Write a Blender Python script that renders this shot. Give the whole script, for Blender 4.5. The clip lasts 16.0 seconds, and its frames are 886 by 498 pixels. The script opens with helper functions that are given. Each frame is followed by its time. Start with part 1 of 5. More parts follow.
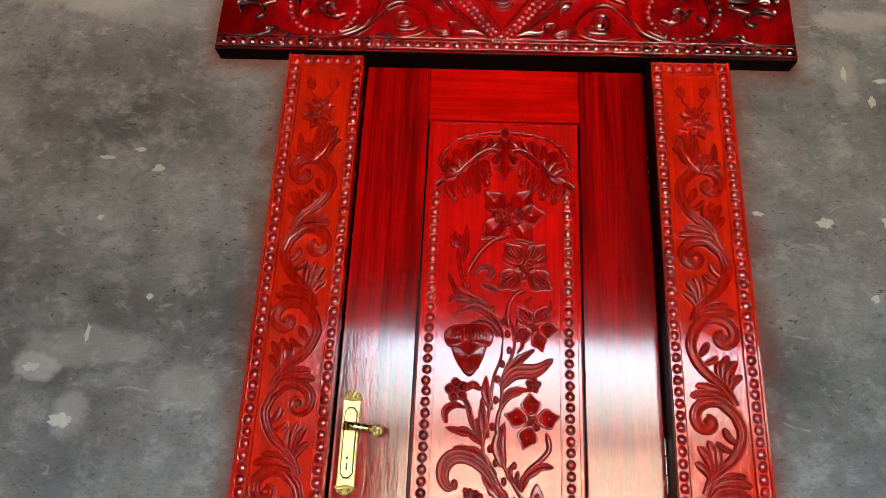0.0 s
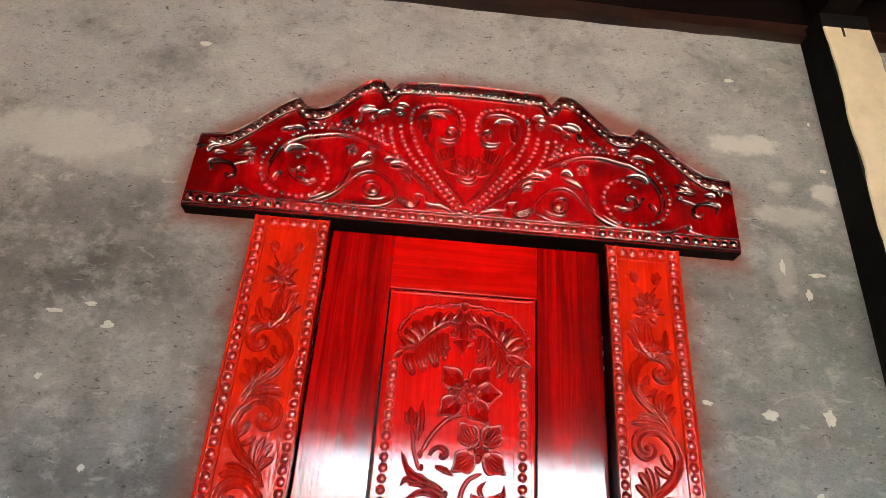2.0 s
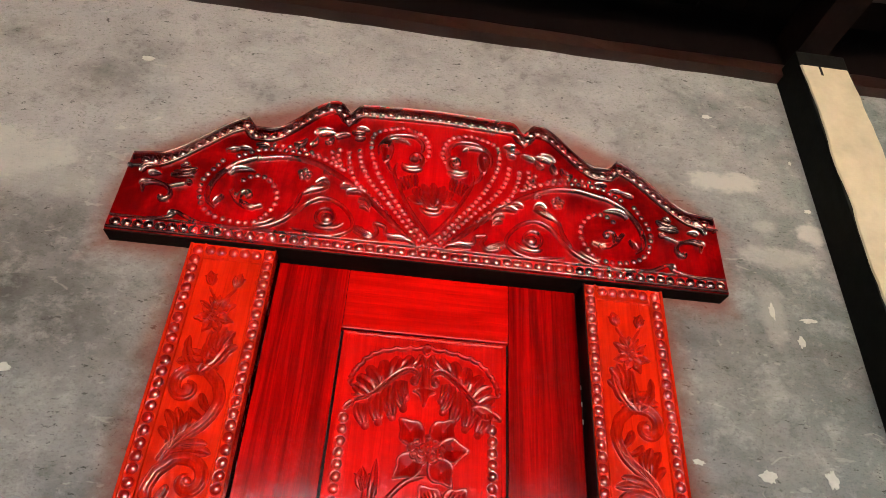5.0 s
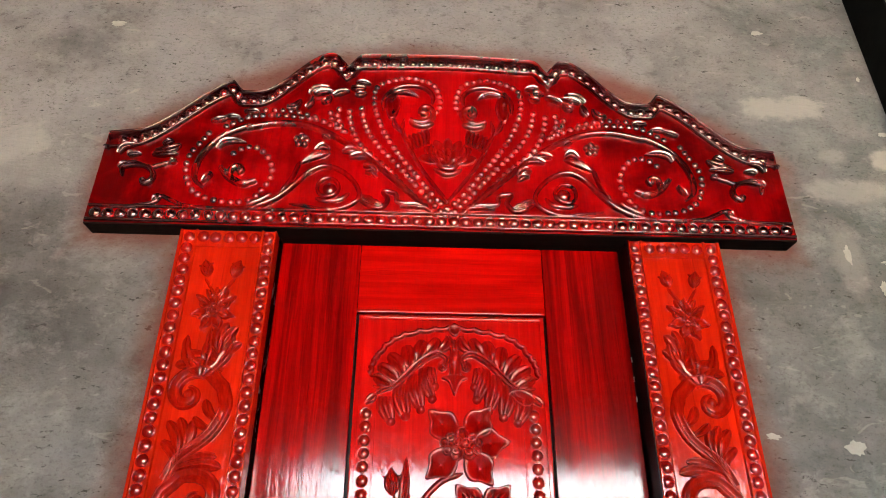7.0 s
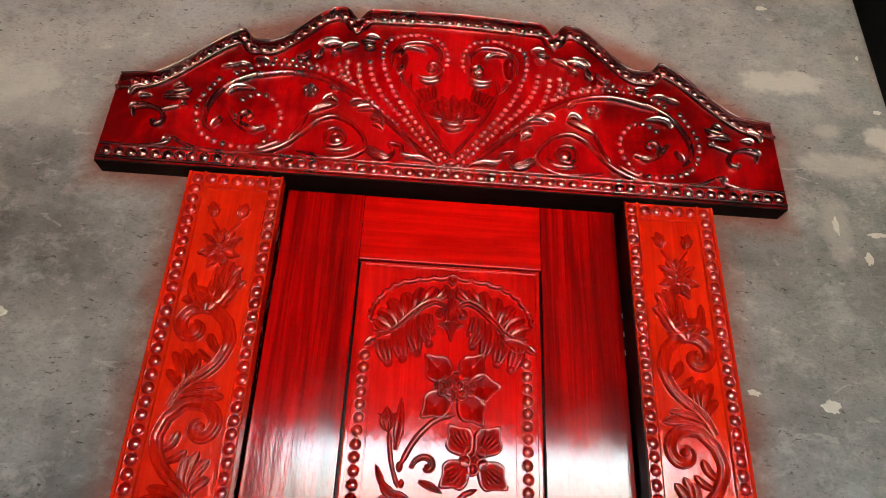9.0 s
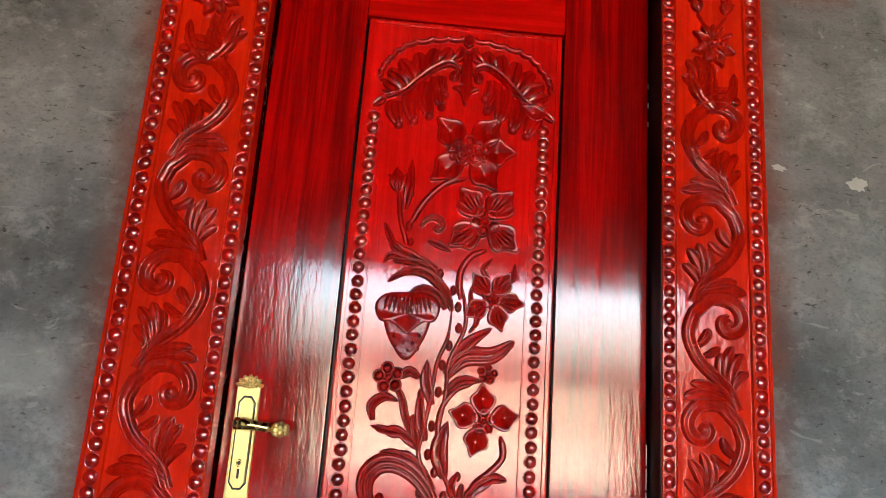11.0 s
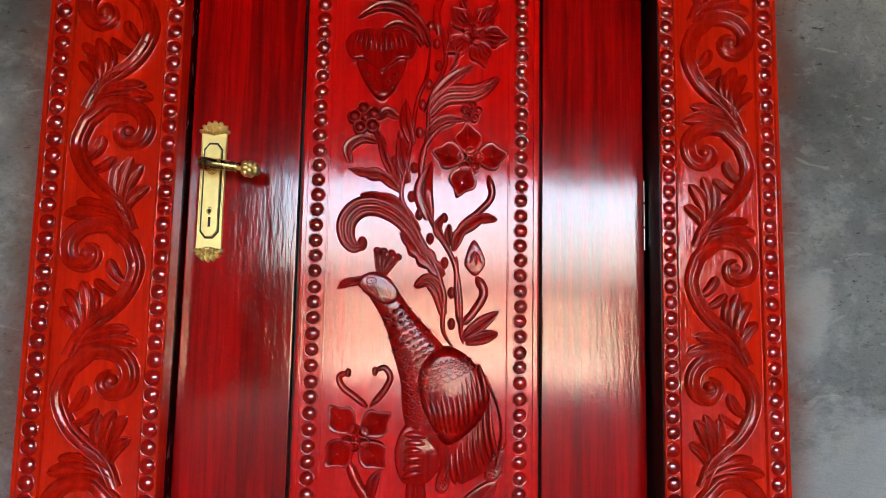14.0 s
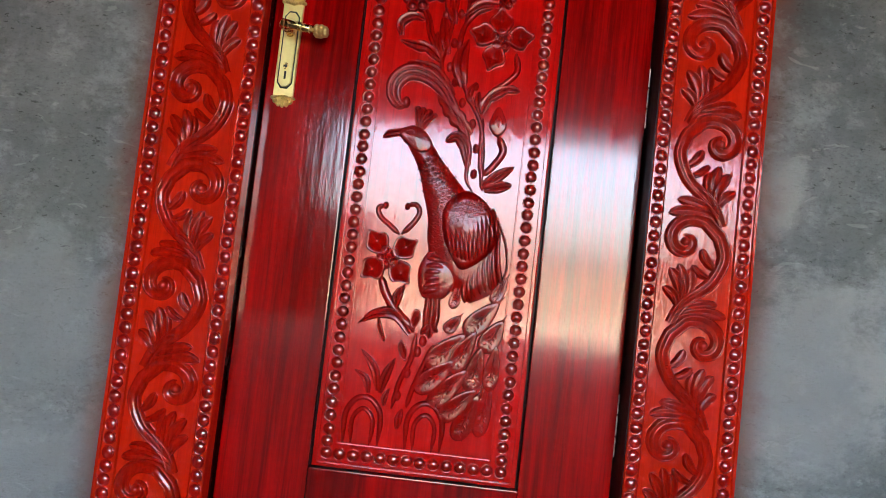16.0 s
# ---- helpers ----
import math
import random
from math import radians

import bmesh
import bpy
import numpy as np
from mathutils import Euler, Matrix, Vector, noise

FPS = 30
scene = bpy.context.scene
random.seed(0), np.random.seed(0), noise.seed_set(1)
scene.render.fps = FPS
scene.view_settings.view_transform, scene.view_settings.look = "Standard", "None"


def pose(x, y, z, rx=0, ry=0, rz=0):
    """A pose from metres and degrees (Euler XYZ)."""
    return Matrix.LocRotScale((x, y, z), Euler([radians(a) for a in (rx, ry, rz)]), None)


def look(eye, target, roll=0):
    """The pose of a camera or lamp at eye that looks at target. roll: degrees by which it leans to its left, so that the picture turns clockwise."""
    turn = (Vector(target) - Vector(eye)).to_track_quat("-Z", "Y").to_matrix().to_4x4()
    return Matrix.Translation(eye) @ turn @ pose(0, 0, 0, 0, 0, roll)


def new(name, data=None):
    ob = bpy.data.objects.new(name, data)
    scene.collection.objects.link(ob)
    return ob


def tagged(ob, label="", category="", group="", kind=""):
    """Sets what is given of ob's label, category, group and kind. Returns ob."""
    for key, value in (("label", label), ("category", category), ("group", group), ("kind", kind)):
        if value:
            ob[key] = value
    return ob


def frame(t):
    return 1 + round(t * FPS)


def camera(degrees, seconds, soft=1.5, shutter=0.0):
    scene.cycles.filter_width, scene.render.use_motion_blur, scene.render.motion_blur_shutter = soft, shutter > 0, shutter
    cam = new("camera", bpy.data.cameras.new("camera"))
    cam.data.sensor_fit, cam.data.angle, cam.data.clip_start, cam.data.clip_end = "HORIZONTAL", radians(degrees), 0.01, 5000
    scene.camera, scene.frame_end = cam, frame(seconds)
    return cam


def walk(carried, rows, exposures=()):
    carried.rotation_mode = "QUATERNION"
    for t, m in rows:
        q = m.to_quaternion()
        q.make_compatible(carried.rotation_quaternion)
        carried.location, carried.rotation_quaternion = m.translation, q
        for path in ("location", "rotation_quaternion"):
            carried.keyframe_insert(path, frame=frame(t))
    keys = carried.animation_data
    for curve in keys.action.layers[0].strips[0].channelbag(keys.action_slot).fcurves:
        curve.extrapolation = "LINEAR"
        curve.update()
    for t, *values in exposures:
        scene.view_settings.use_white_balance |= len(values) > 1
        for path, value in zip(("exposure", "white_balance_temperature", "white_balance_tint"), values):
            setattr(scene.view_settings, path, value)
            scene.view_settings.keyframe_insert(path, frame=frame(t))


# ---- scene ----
cam = camera(69.9, 16.0, 0.8)
# seconds, eye, target, roll
PATH = [
    (0, (-0.091, -1.589, 1.005), (-0.171, 0.313, 1.617), 2.7),
    (0.5, (-0.081, -1.584, 1.06), (-0.112, 0.276, 1.795), 1.4),
    (1, (-0.077, -1.609, 1.134), (-0.062, 0.228, 1.926), 2.6),
    (1.5, (-0.114, -1.643, 1.183), (-0.115, 0.18, 2.006), 4.4),
    (2, (-0.123, -1.675, 1.208), (-0.071, 0.114, 2.101), 4.2),
    (2.5, (-0.146, -1.715, 1.229), (-0.108, 0.039, 2.188), 3.9),
    (3, (-0.157, -1.734, 1.189), (-0.143, -0.028, 2.233), 4.5),
    (3.5, (-0.178, -1.708, 1.179), (-0.037, 0.006, 2.201), 4.0),
    (3.7, (-0.182, -1.706, 1.171), (-0.009, 0.009, 2.186), 3.7),
    (5.8, (-0.069, -1.355, 1.334), (0.009, 0.34, 2.393), 3.2),
    (6, (-0.073, -1.349, 1.349), (-0.019, 0.359, 2.388), 3.0),
    (6.5, (-0.059, -1.311, 1.395), (0.085, 0.46, 2.314), 0.5),
    (7, (-0.08, -1.325, 1.405), (-0.007, 0.46, 2.302), 0.4),
    (7.5, (-0.093, -1.35, 1.415), (0.037, 0.434, 2.309), 0.2),
    (8, (-0.092, -1.344, 1.413), (0.049, 0.455, 2.276), 0.8),
    (8.5, (-0.095, -1.344, 1.392), (0.056, 0.456, 2.251), 1.4),
    (9, (-0.096, -1.333, 1.326), (0.0, 0.479, 2.167), 2.6),
    (9.5, (-0.097, -1.327, 1.254), (0.038, 0.522, 2.005), 4.4),
    (9.7, (-0.11, -1.325, 1.239), (0.023, 0.546, 1.933), 5.7),
    (11.8, (-0.059, -1.138, 1.084), (0.045, 0.828, 1.435), 2.8),
    (12, (-0.051, -1.127, 1.058), (0.083, 0.836, 1.416), 3.0),
    (12.5, (-0.041, -1.091, 0.99), (0.093, 0.881, 1.295), 2.9),
    (13, (-0.04, -1.076, 0.931), (0.13, 0.895, 1.22), 1.9),
    (13.5, (-0.033, -1.059, 0.882), (0.1, 0.926, 1.094), 1.1),
    (14, (-0.041, -1.069, 0.813), (0.098, 0.916, 1.014), 1.1),
    (14.5, (-0.049, -1.101, 0.739), (0.106, 0.884, 0.933), 2.5),
    (15, (-0.047, -1.154, 0.666), (0.067, 0.837, 0.819), 4.6),
    (15.5, (-0.013, -1.225, 0.603), (-0.006, 0.77, 0.743), 5.6),
    (16, (0.026, -1.287, 0.556), (-0.001, 0.71, 0.663), 6.4),
]
walk(cam, [(t, look(e, a, r)) for t, e, a, r in PATH],
     [(0, 5.6), (3.0, 6.3), (7.0, 6.05), (9.0, 5.95), (12.0, 5.45), (14.0, 5.3), (16.0, 5.22)])

# ---------------------------------------------------------------- light
world = bpy.data.worlds.new("sky")
scene.world = world
world.use_nodes = True
wn = world.node_tree
sky = wn.nodes.new("ShaderNodeTexSky")
sky.sky_type = "NISHITA"
sky.sun_disc = False
sky.sun_elevation = radians(38)
sky.sun_rotation = radians(75)
sky.air_density, sky.dust_density = 1.0, 6.0
wn.links.new(sky.outputs[0], wn.nodes["Background"].inputs[0])
wn.nodes["Background"].inputs[1].default_value = 0.15
sun_data = bpy.data.lights.new("sun", "SUN")
sun_data.energy, sun_data.angle, sun_data.color = 2.0, radians(0.5), (1.0, 0.95, 0.88)
sun = new("sun", sun_data)
sun.matrix_world = look((15, 4, 12.1), (0, 0, 0))


# ---------------------------------------------------------------- materials
class Nodes:
    """A short way to write node trees."""

    def __init__(self, name):
        self.mat = bpy.data.materials.new(name)
        self.mat.use_nodes = True
        self.t = self.mat.node_tree
        self.bsdf = self.t.nodes["Principled BSDF"]
        self.pos = self.t.nodes.new("ShaderNodeNewGeometry").outputs["Position"]

    def put(self, socket, value):
        if isinstance(value, (int, float)):
            socket.default_value = value
        elif isinstance(value, tuple):
            socket.default_value = (*value, 1.0) if len(value) == 3 and len(socket.default_value) == 4 else value
        else:
            self.t.links.new(value, socket)

    def math(self, op, a, b=0.0, clamp=False):
        n = self.t.nodes.new("ShaderNodeMath")
        n.operation, n.use_clamp = op, clamp
        self.put(n.inputs[0], a), self.put(n.inputs[1], b)
        return n.outputs[0]

    def xyz(self):
        n = self.t.nodes.new("ShaderNodeSeparateXYZ")
        self.put(n.inputs[0], self.pos)
        return n.outputs

    def scaled(self, s, shift=(0, 0, 0)):
        n = self.t.nodes.new("ShaderNodeMapping")
        self.put(n.inputs["Vector"], self.pos)
        n.inputs["Scale"].default_value, n.inputs["Location"].default_value = s, shift
        return n.outputs[0]

    def noise(self, s, detail=4.0, rough=0.6, shift=(0, 0, 0), warp=0.0):
        n = self.t.nodes.new("ShaderNodeTexNoise")
        n.inputs["Scale"].default_value, n.inputs["Detail"].default_value = 1.0, detail
        n.inputs["Roughness"].default_value, n.inputs["Distortion"].default_value = rough, warp
        self.put(n.inputs["Vector"], self.scaled(s, shift))
        return n.outputs["Fac"]

    def ramp(self, fac, lo, hi):
        n = self.t.nodes.new("ShaderNodeMapRange")
        n.interpolation_type = "SMOOTHSTEP"
        self.put(n.inputs["Value"], fac)
        n.inputs["From Min"].default_value, n.inputs["From Max"].default_value = lo, hi
        return n.outputs["Result"]

    def mix(self, fac, a, b):
        n = self.t.nodes.new("ShaderNodeMix")
        n.data_type = "RGBA"
        self.put(n.inputs[0], fac), self.put(n.inputs[6], a), self.put(n.inputs[7], b)
        return n.outputs[2]

    def bump(self, height, strength, distance):
        n = self.t.nodes.new("ShaderNodeBump")
        n.inputs["Strength"].default_value, n.inputs["Distance"].default_value = strength, distance
        self.put(n.inputs["Height"], height)
        self.put(self.bsdf.inputs["Normal"], n.outputs[0])
        return n.outputs[0]

    def done(self, **values):
        for key, value in values.items():
            self.put(self.bsdf.inputs[key.replace("_", " ")], value)
        return self.mat


def lacquer(name, light, dark, streak=1.0, coat_rough=0.10, relief=0.0006, ior=1.75, gouge=0.0, brushed=0.0, burst=0.0, across=False):
    """Red stained wood under a thick gloss coat; the grain runs upright, or across. brushed: how uneven
    the coat lies along the grain; burst: how much darker the colour grows towards the ends and top."""
    n = Nodes(name)
    along = (lambda a, b: (b, a, a)) if across else (lambda a, b: (a, a, b))
    grain = n.noise(along(55, 2.2), 5, 0.65, warp=0.4)
    wide = n.noise(along(9, 1.1 if not across else 3.0), 3, 0.5, (3, 1, 7))
    fine = n.noise(along(260, 9), 2, 0.5, (1, 5, 2))
    col = n.mix(n.ramp(grain, 0.28, 0.76), dark, light)
    col = n.mix(n.math("MULTIPLY", n.ramp(wide, 0.46, 0.70), 0.55 * streak), col, tuple(c * 0.45 for c in dark))
    col = n.mix(n.math("MULTIPLY", n.ramp(fine, 0.62, 0.75), 0.35), col, tuple(c * 0.5 for c in dark))
    if burst:
        x, y, z = n.xyz()
        far = n.math("ABSOLUTE", n.math("ADD", x, 0.016))
        far = n.math("ADD", far, n.math("MULTIPLY", n.math("ABSOLUTE", n.math("SUBTRACT", z, 2.20)), 0.95))
        far = n.math("ADD", far, n.math("MULTIPLY", n.math("SUBTRACT", n.noise((7, 7, 7), 4, 0.6, (5, 2, 1), 0.4), 0.5), 1.4))
        col = n.mix(n.math("MULTIPLY", n.ramp(far, 0.24, 0.92), burst), col, tuple(c * 0.16 for c in dark))
    h = n.math("ADD", n.noise((80, 80, 9), 3, 0.6, (2, 2, 2)), n.math("MULTIPLY", n.noise((210, 210, 42), 2, 0.6), 0.6))
    if brushed:
        h = n.math("ADD", h, n.math("MULTIPLY", n.noise((22, 22, 7), 2, 0.5, (6, 1, 3)), 0.6))
    if gouge:
        h = n.math("ADD", n.noise((75, 75, 60), 3, 0.6, (4, 4, 4), 0.5), n.math("MULTIPLY", n.noise((230, 230, 160), 2, 0.5), 0.3))
    b = n.bump(h, 0.6, gouge or relief)
    n.put(n.bsdf.inputs["Coat Normal"], b)
    rough = n.math("ADD", n.math("MULTIPLY", n.noise((30, 30, 12), 3, 0.6, (7, 0, 1)), 0.12), coat_rough - 0.05)
    if brushed:
        rough = n.math("ADD", rough, n.math("MULTIPLY", n.ramp(n.noise((150, 150, 6), 4, 0.65, (9, 4, 2)), 0.34, 0.68), brushed))
    return n.done(Base_Color=col, Roughness=0.38, Coat_Weight=1.0, Coat_Roughness=rough, Coat_IOR=ior, Specular_IOR_Level=0.0)


def plain(name, colour, rough=0.6, metal=0.0, vary=0.25, size=20.0, relief=0.0, coat=0.0, shine=0.5):
    n = Nodes(name)
    f = n.noise((size, size, size), 5, 0.65)
    col = n.mix(f, tuple(c * (1 - vary) for c in colour), tuple(min(1.0, c * (1 + vary)) for c in colour))
    if relief:
        n.bump(n.noise((size * 3, size * 3, size * 3), 5, 0.65, (3, 3, 3)), 0.6, relief)
    r = n.math("ADD", n.math("MULTIPLY", n.noise((size * 2,) * 3, 3, 0.6, (9, 2, 4)), 0.25), rough - 0.12)
    return n.done(Base_Color=col, Roughness=r, Metallic=metal, Coat_Weight=coat, Specular_IOR_Level=shine)


RED_POST = lacquer("red_post_lacquer", (0.77, 0.020, 0.003), (0.58, 0.010, 0.002), 0.4, 0.07, 0.0009, ior=1.62)
RED_PANEL = lacquer("red_panel_lacquer", (0.84, 0.006, 0.004), (0.60, 0.003, 0.002), 0.5, 0.065, 0.0005, ior=1.68, brushed=0.02)
RED_STILE = lacquer("red_stile_lacquer", (0.60, 0.001, 0.001), (0.19, 0.001, 0.001), 1.0, 0.075, 0.00048, ior=1.70, brushed=0.03)
RED_RAIL = lacquer("red_rail_lacquer", (0.74, 0.004, 0.002), (0.48, 0.002, 0.001), 1.0, 0.08, 0.0005, ior=1.45, across=True)
RED_HEAD = lacquer("red_header_lacquer", (0.66, 0.002, 0.004), (0.46, 0.001, 0.002), 0.9, 0.07, 0.0009, ior=1.6, burst=0.9)
HEAD_BAND = lacquer("dark_header_band_lacquer", (0.09, 0.001, 0.002), (0.05, 0.001, 0.001), 0.8, 0.09, ior=1.6)
CARVED = lacquer("carved_red_lacquer", (0.54, 0.003, 0.002), (0.26, 0.0015, 0.001), 0.5, 0.05, gouge=0.0016, ior=1.5)
CARVED_POST = lacquer("carved_post_lacquer", (0.62, 0.011, 0.003), (0.33, 0.005, 0.001), 0.5, 0.05, gouge=0.0009, ior=1.60)
CARVED_HEAD = lacquer("carved_header_lacquer", (0.54, 0.003, 0.003), (0.28, 0.001, 0.001), 0.6, 0.05, gouge=0.0005, ior=2.5, burst=0.85)
BEADED = lacquer("beaded_red_lacquer", (0.56, 0.005, 0.002), (0.32, 0.002, 0.001), 0.5, 0.05, 0.0003, ior=1.9)
EDGE_BEADED = lacquer("dark_edge_bead_lacquer", (0.26, 0.002, 0.003), (0.13, 0.001, 0.001), 0.5, 0.05, 0.0002, ior=3.0)
# jamb and recess colours, far darker than the frame's red
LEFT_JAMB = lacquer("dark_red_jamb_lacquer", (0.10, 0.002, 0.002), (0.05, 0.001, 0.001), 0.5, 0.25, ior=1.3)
DARK_RECESS = lacquer("dark_recess_lacquer", (0.022, 0.003, 0.003), (0.010, 0.002, 0.002), 0.5, 0.3, ior=1.22)
# near-black matte: shade under the pediment and head jamb is put into it
UNDERSIDE = plain("shaded_underside", (0.010, 0.006, 0.005), 0.9, 0, 0.4, 20, 0.001, shine=0.05)
BRASS = plain("polished_brass", (0.98, 0.66, 0.24), 0.26, 1.0, 0.15, 60)
BRASS_WORN = plain("worn_brass_plate", (1.0, 0.72, 0.30), 0.42, 1.0, 0.22, 45)
STEEL = plain("hinge_steel", (0.80, 0.78, 0.75), 0.38, 1.0, 0.1, 60)
BLACK = plain("keyhole_black", (0.01, 0.008, 0.006), 0.6)
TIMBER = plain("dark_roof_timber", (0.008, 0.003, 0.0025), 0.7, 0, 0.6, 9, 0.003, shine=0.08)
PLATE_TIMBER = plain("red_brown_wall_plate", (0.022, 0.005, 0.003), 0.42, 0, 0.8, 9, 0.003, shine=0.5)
BOARDS = plain("near_black_ceiling_boards", (0.005, 0.003, 0.003), 0.9, 0, 0.5, 6, 0.002, shine=0.05)
CREAM = plain("stained_cream_plaster", (0.50, 0.45, 0.33), 0.8, 0, 0.4, 7, 0.0015)
BLACK_PAINT = plain("black_painted_plaster", (0.005, 0.005, 0.0045), 0.75, 0, 0.5, 12, 0.002, shine=0.15)
FLAKE = plain("bare_plaster_patch", (0.52, 0.53, 0.50), 0.85, 0, 0.25, 60, 0.001)
# for unseen surfaces: dark so that they add little reflection and bounce
DARK_UNSEEN = plain("dark_unseen_plaster", (0.026, 0.023, 0.020), 0.95, 0, 0.4, 4, 0.003, shine=0.05)
DIM_PLASTER = plain("dark_grey_plaster", (0.075, 0.074, 0.068), 0.9, 0, 0.45, 6, 0.003, shine=0.1)
CEMENT = plain("cement_floor", (0.28, 0.245, 0.205), 0.9, 0, 0.3, 5, 0.002, shine=0.1)
EARTH = plain("dry_earth", (0.25, 0.20, 0.14), 0.95, 0, 0.25, 1.5, 0.01)
TAN = plain("tan_yard_plaster", (0.33, 0.28, 0.21), 0.9, 0, 0.2, 2, 0.004)


def grey_wall():
    """Grey cement plaster: cloudy, scuffed, pitted, with red overspray and painted-in shade round the door frame."""
    n = Nodes("grey_cement_plaster")
    x, y, z = n.xyz()
    cloud = n.noise((1.6, 1.6, 2.0), 7, 0.66, (4, 0, 2), 0.15)
    mid = n.noise((6, 6, 8), 8, 0.72, (1, 8, 3), 0.12)
    grain = n.noise((95, 95, 150), 5, 0.75)
    col = n.mix(n.ramp(cloud, 0.33, 0.68), (0.094, 0.095, 0.096), (0.285, 0.284, 0.289))
    # upper wall coloured paler, standing in for light it lacks
    paler_top = n.math("MULTIPLY", n.ramp(z, 1.95, 2.75), n.ramp(n.noise((2.4, 2.4, 3.0), 5, 0.6, (8, 3, 5)), 0.25, 0.55))
    col = n.mix(n.math("MULTIPLY", paler_top, 0.75), col, (0.41, 0.405, 0.42))
    green = n.math("MULTIPLY", n.ramp(x, 0.35, 1.5), n.ramp(mid, 0.25, 0.7))
    col = n.mix(n.math("MULTIPLY", green, 0.85), col, (0.092, 0.150, 0.140))
    blue = n.math("MULTIPLY", n.ramp(z, 1.25, 0.55), n.ramp(n.noise((3.2, 3.2, 2.6), 5, 0.6, (6, 6, 1)), 0.34, 0.62))
    col = n.mix(n.math("MULTIPLY", blue, 0.75), col, (0.222, 0.232, 0.212))
    mott = n.noise((17, 17, 21), 6, 0.7, (3, 7, 1), 0.3)
    col = n.mix(n.math("MULTIPLY", n.ramp(mott, 0.52, 0.70), 0.35), col, (0.46, 0.46, 0.45))
    col = n.mix(n.math("MULTIPLY", n.ramp(mott, 0.46, 0.30), 0.45), col, (0.085, 0.088, 0.085))
    col = n.mix(n.math("MULTIPLY", n.ramp(mid, 0.50, 0.70), 0.5), col, (0.42, 0.43, 0.432))
    col = n.mix(n.math("MULTIPLY", n.ramp(grain, 0.50, 0.74), 0.6), col, (0.08, 0.078, 0.07))
    pits = n.ramp(n.noise((38, 38, 85), 5, 0.66, (5, 1, 1)), 0.625, 0.665)
    col = n.mix(n.math("MULTIPLY", n.math("MULTIPLY", pits, n.ramp(mid, 0.66, 0.44)), 0.85), col, (0.05, 0.048, 0.044))
    scuff = n.ramp(n.noise((13, 13, 30), 3, 0.55, (2, 9, 4), 1.2), 0.65, 0.71)
    col = n.mix(n.math("MULTIPLY", scuff, 0.22), col, (0.62, 0.62, 0.57))
    # old limewash smears
    for cx, cz, rx, rz, much in ((-1.32, 2.37, 0.30, 0.10, 0.7), (-1.10, 2.28, 0.22, 0.06, 0.35), (-1.07, 1.23, 0.16, 0.06, 0.4), (-1.09, 1.06, 0.05, 0.07, 0.5), (-1.20, 1.17, 0.06, 0.035, 0.7),
                                 (-0.80, 1.13, 0.10, 0.06, 0.35), (0.915, 2.556, 0.115, 0.055, 1.0), (1.172, 2.39, 0.05, 0.045, 0.95), (1.05, 2.28, 0.12, 0.05, 0.6), (1.02, 2.40, 0.05, 0.03, 0.5),
                                 (0.98, 2.10, 0.05, 0.10, 0.4), (0.80, 0.42, 0.22, 0.26, 0.65), (0.70, 0.82, 0.06, 0.10, 0.7), (1.05, 0.55, 0.20, 0.25, 0.7), (-0.88, 0.38, 0.30, 0.22, 0.4), (-0.85, 0.10, 0.25, 0.15, 0.55)):
        dx = n.math("DIVIDE", n.math("SUBTRACT", x, cx), rx)
        dz = n.math("DIVIDE", n.math("SUBTRACT", z, cz), rz)
        d = n.math("ADD", n.math("MULTIPLY", dx, dx), n.math("MULTIPLY", dz, dz))
        d = n.math("ADD", d, n.math("MULTIPLY", n.math("SUBTRACT", mid, 0.5), 4.5))
        col = n.mix(n.math("MULTIPLY", n.ramp(d, 1.2, 0.2), much), col, (0.45, 0.45, 0.435))
    # overspray plus painted-in soft shade: how far outside the posts, and outside the curved head
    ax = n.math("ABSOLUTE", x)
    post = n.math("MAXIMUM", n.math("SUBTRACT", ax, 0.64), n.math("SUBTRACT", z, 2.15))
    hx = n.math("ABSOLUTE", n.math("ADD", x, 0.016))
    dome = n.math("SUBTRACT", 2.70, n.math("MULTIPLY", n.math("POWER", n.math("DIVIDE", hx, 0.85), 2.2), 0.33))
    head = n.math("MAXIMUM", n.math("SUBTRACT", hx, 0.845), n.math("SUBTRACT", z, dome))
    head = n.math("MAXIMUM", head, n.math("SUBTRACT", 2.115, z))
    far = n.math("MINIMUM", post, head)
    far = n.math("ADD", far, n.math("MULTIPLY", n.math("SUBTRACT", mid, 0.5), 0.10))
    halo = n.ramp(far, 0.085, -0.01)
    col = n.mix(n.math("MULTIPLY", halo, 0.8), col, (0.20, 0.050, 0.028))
    n.bump(n.math("ADD", mid, n.math("MULTIPLY", grain, 0.8)), 0.8, 0.006)
    return n.done(Base_Color=col, Roughness=0.88, Specular_IOR_Level=0.25)


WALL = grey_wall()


# ---------------------------------------------------------------- mesh tools
def mesh_object(name, verts, faces, material, parent=None, smooth=False):
    me = bpy.data.meshes.new(name)
    me.from_pydata(verts, [], faces)
    me.materials.append(material)
    if smooth:
        me.shade_smooth()
    ob = new(name, me)
    ob.parent = parent
    return ob


def box_geo(lo, hi, bevel=0.0):
    bm = bmesh.new()
    bmesh.ops.create_cube(bm, size=1)
    for v in bm.verts:
        v.co = Vector([lo[i] + (v.co[i] + 0.5) * (hi[i] - lo[i]) for i in range(3)])
    if bevel:
        bmesh.ops.bevel(bm, geom=bm.edges[:], offset=bevel, segments=2, affect="EDGES", profile=0.7)
    bm.verts.index_update()
    geo = ([tuple(v.co) for v in bm.verts], [[v.index for v in f.verts] for f in bm.faces])
    bm.free()
    return geo


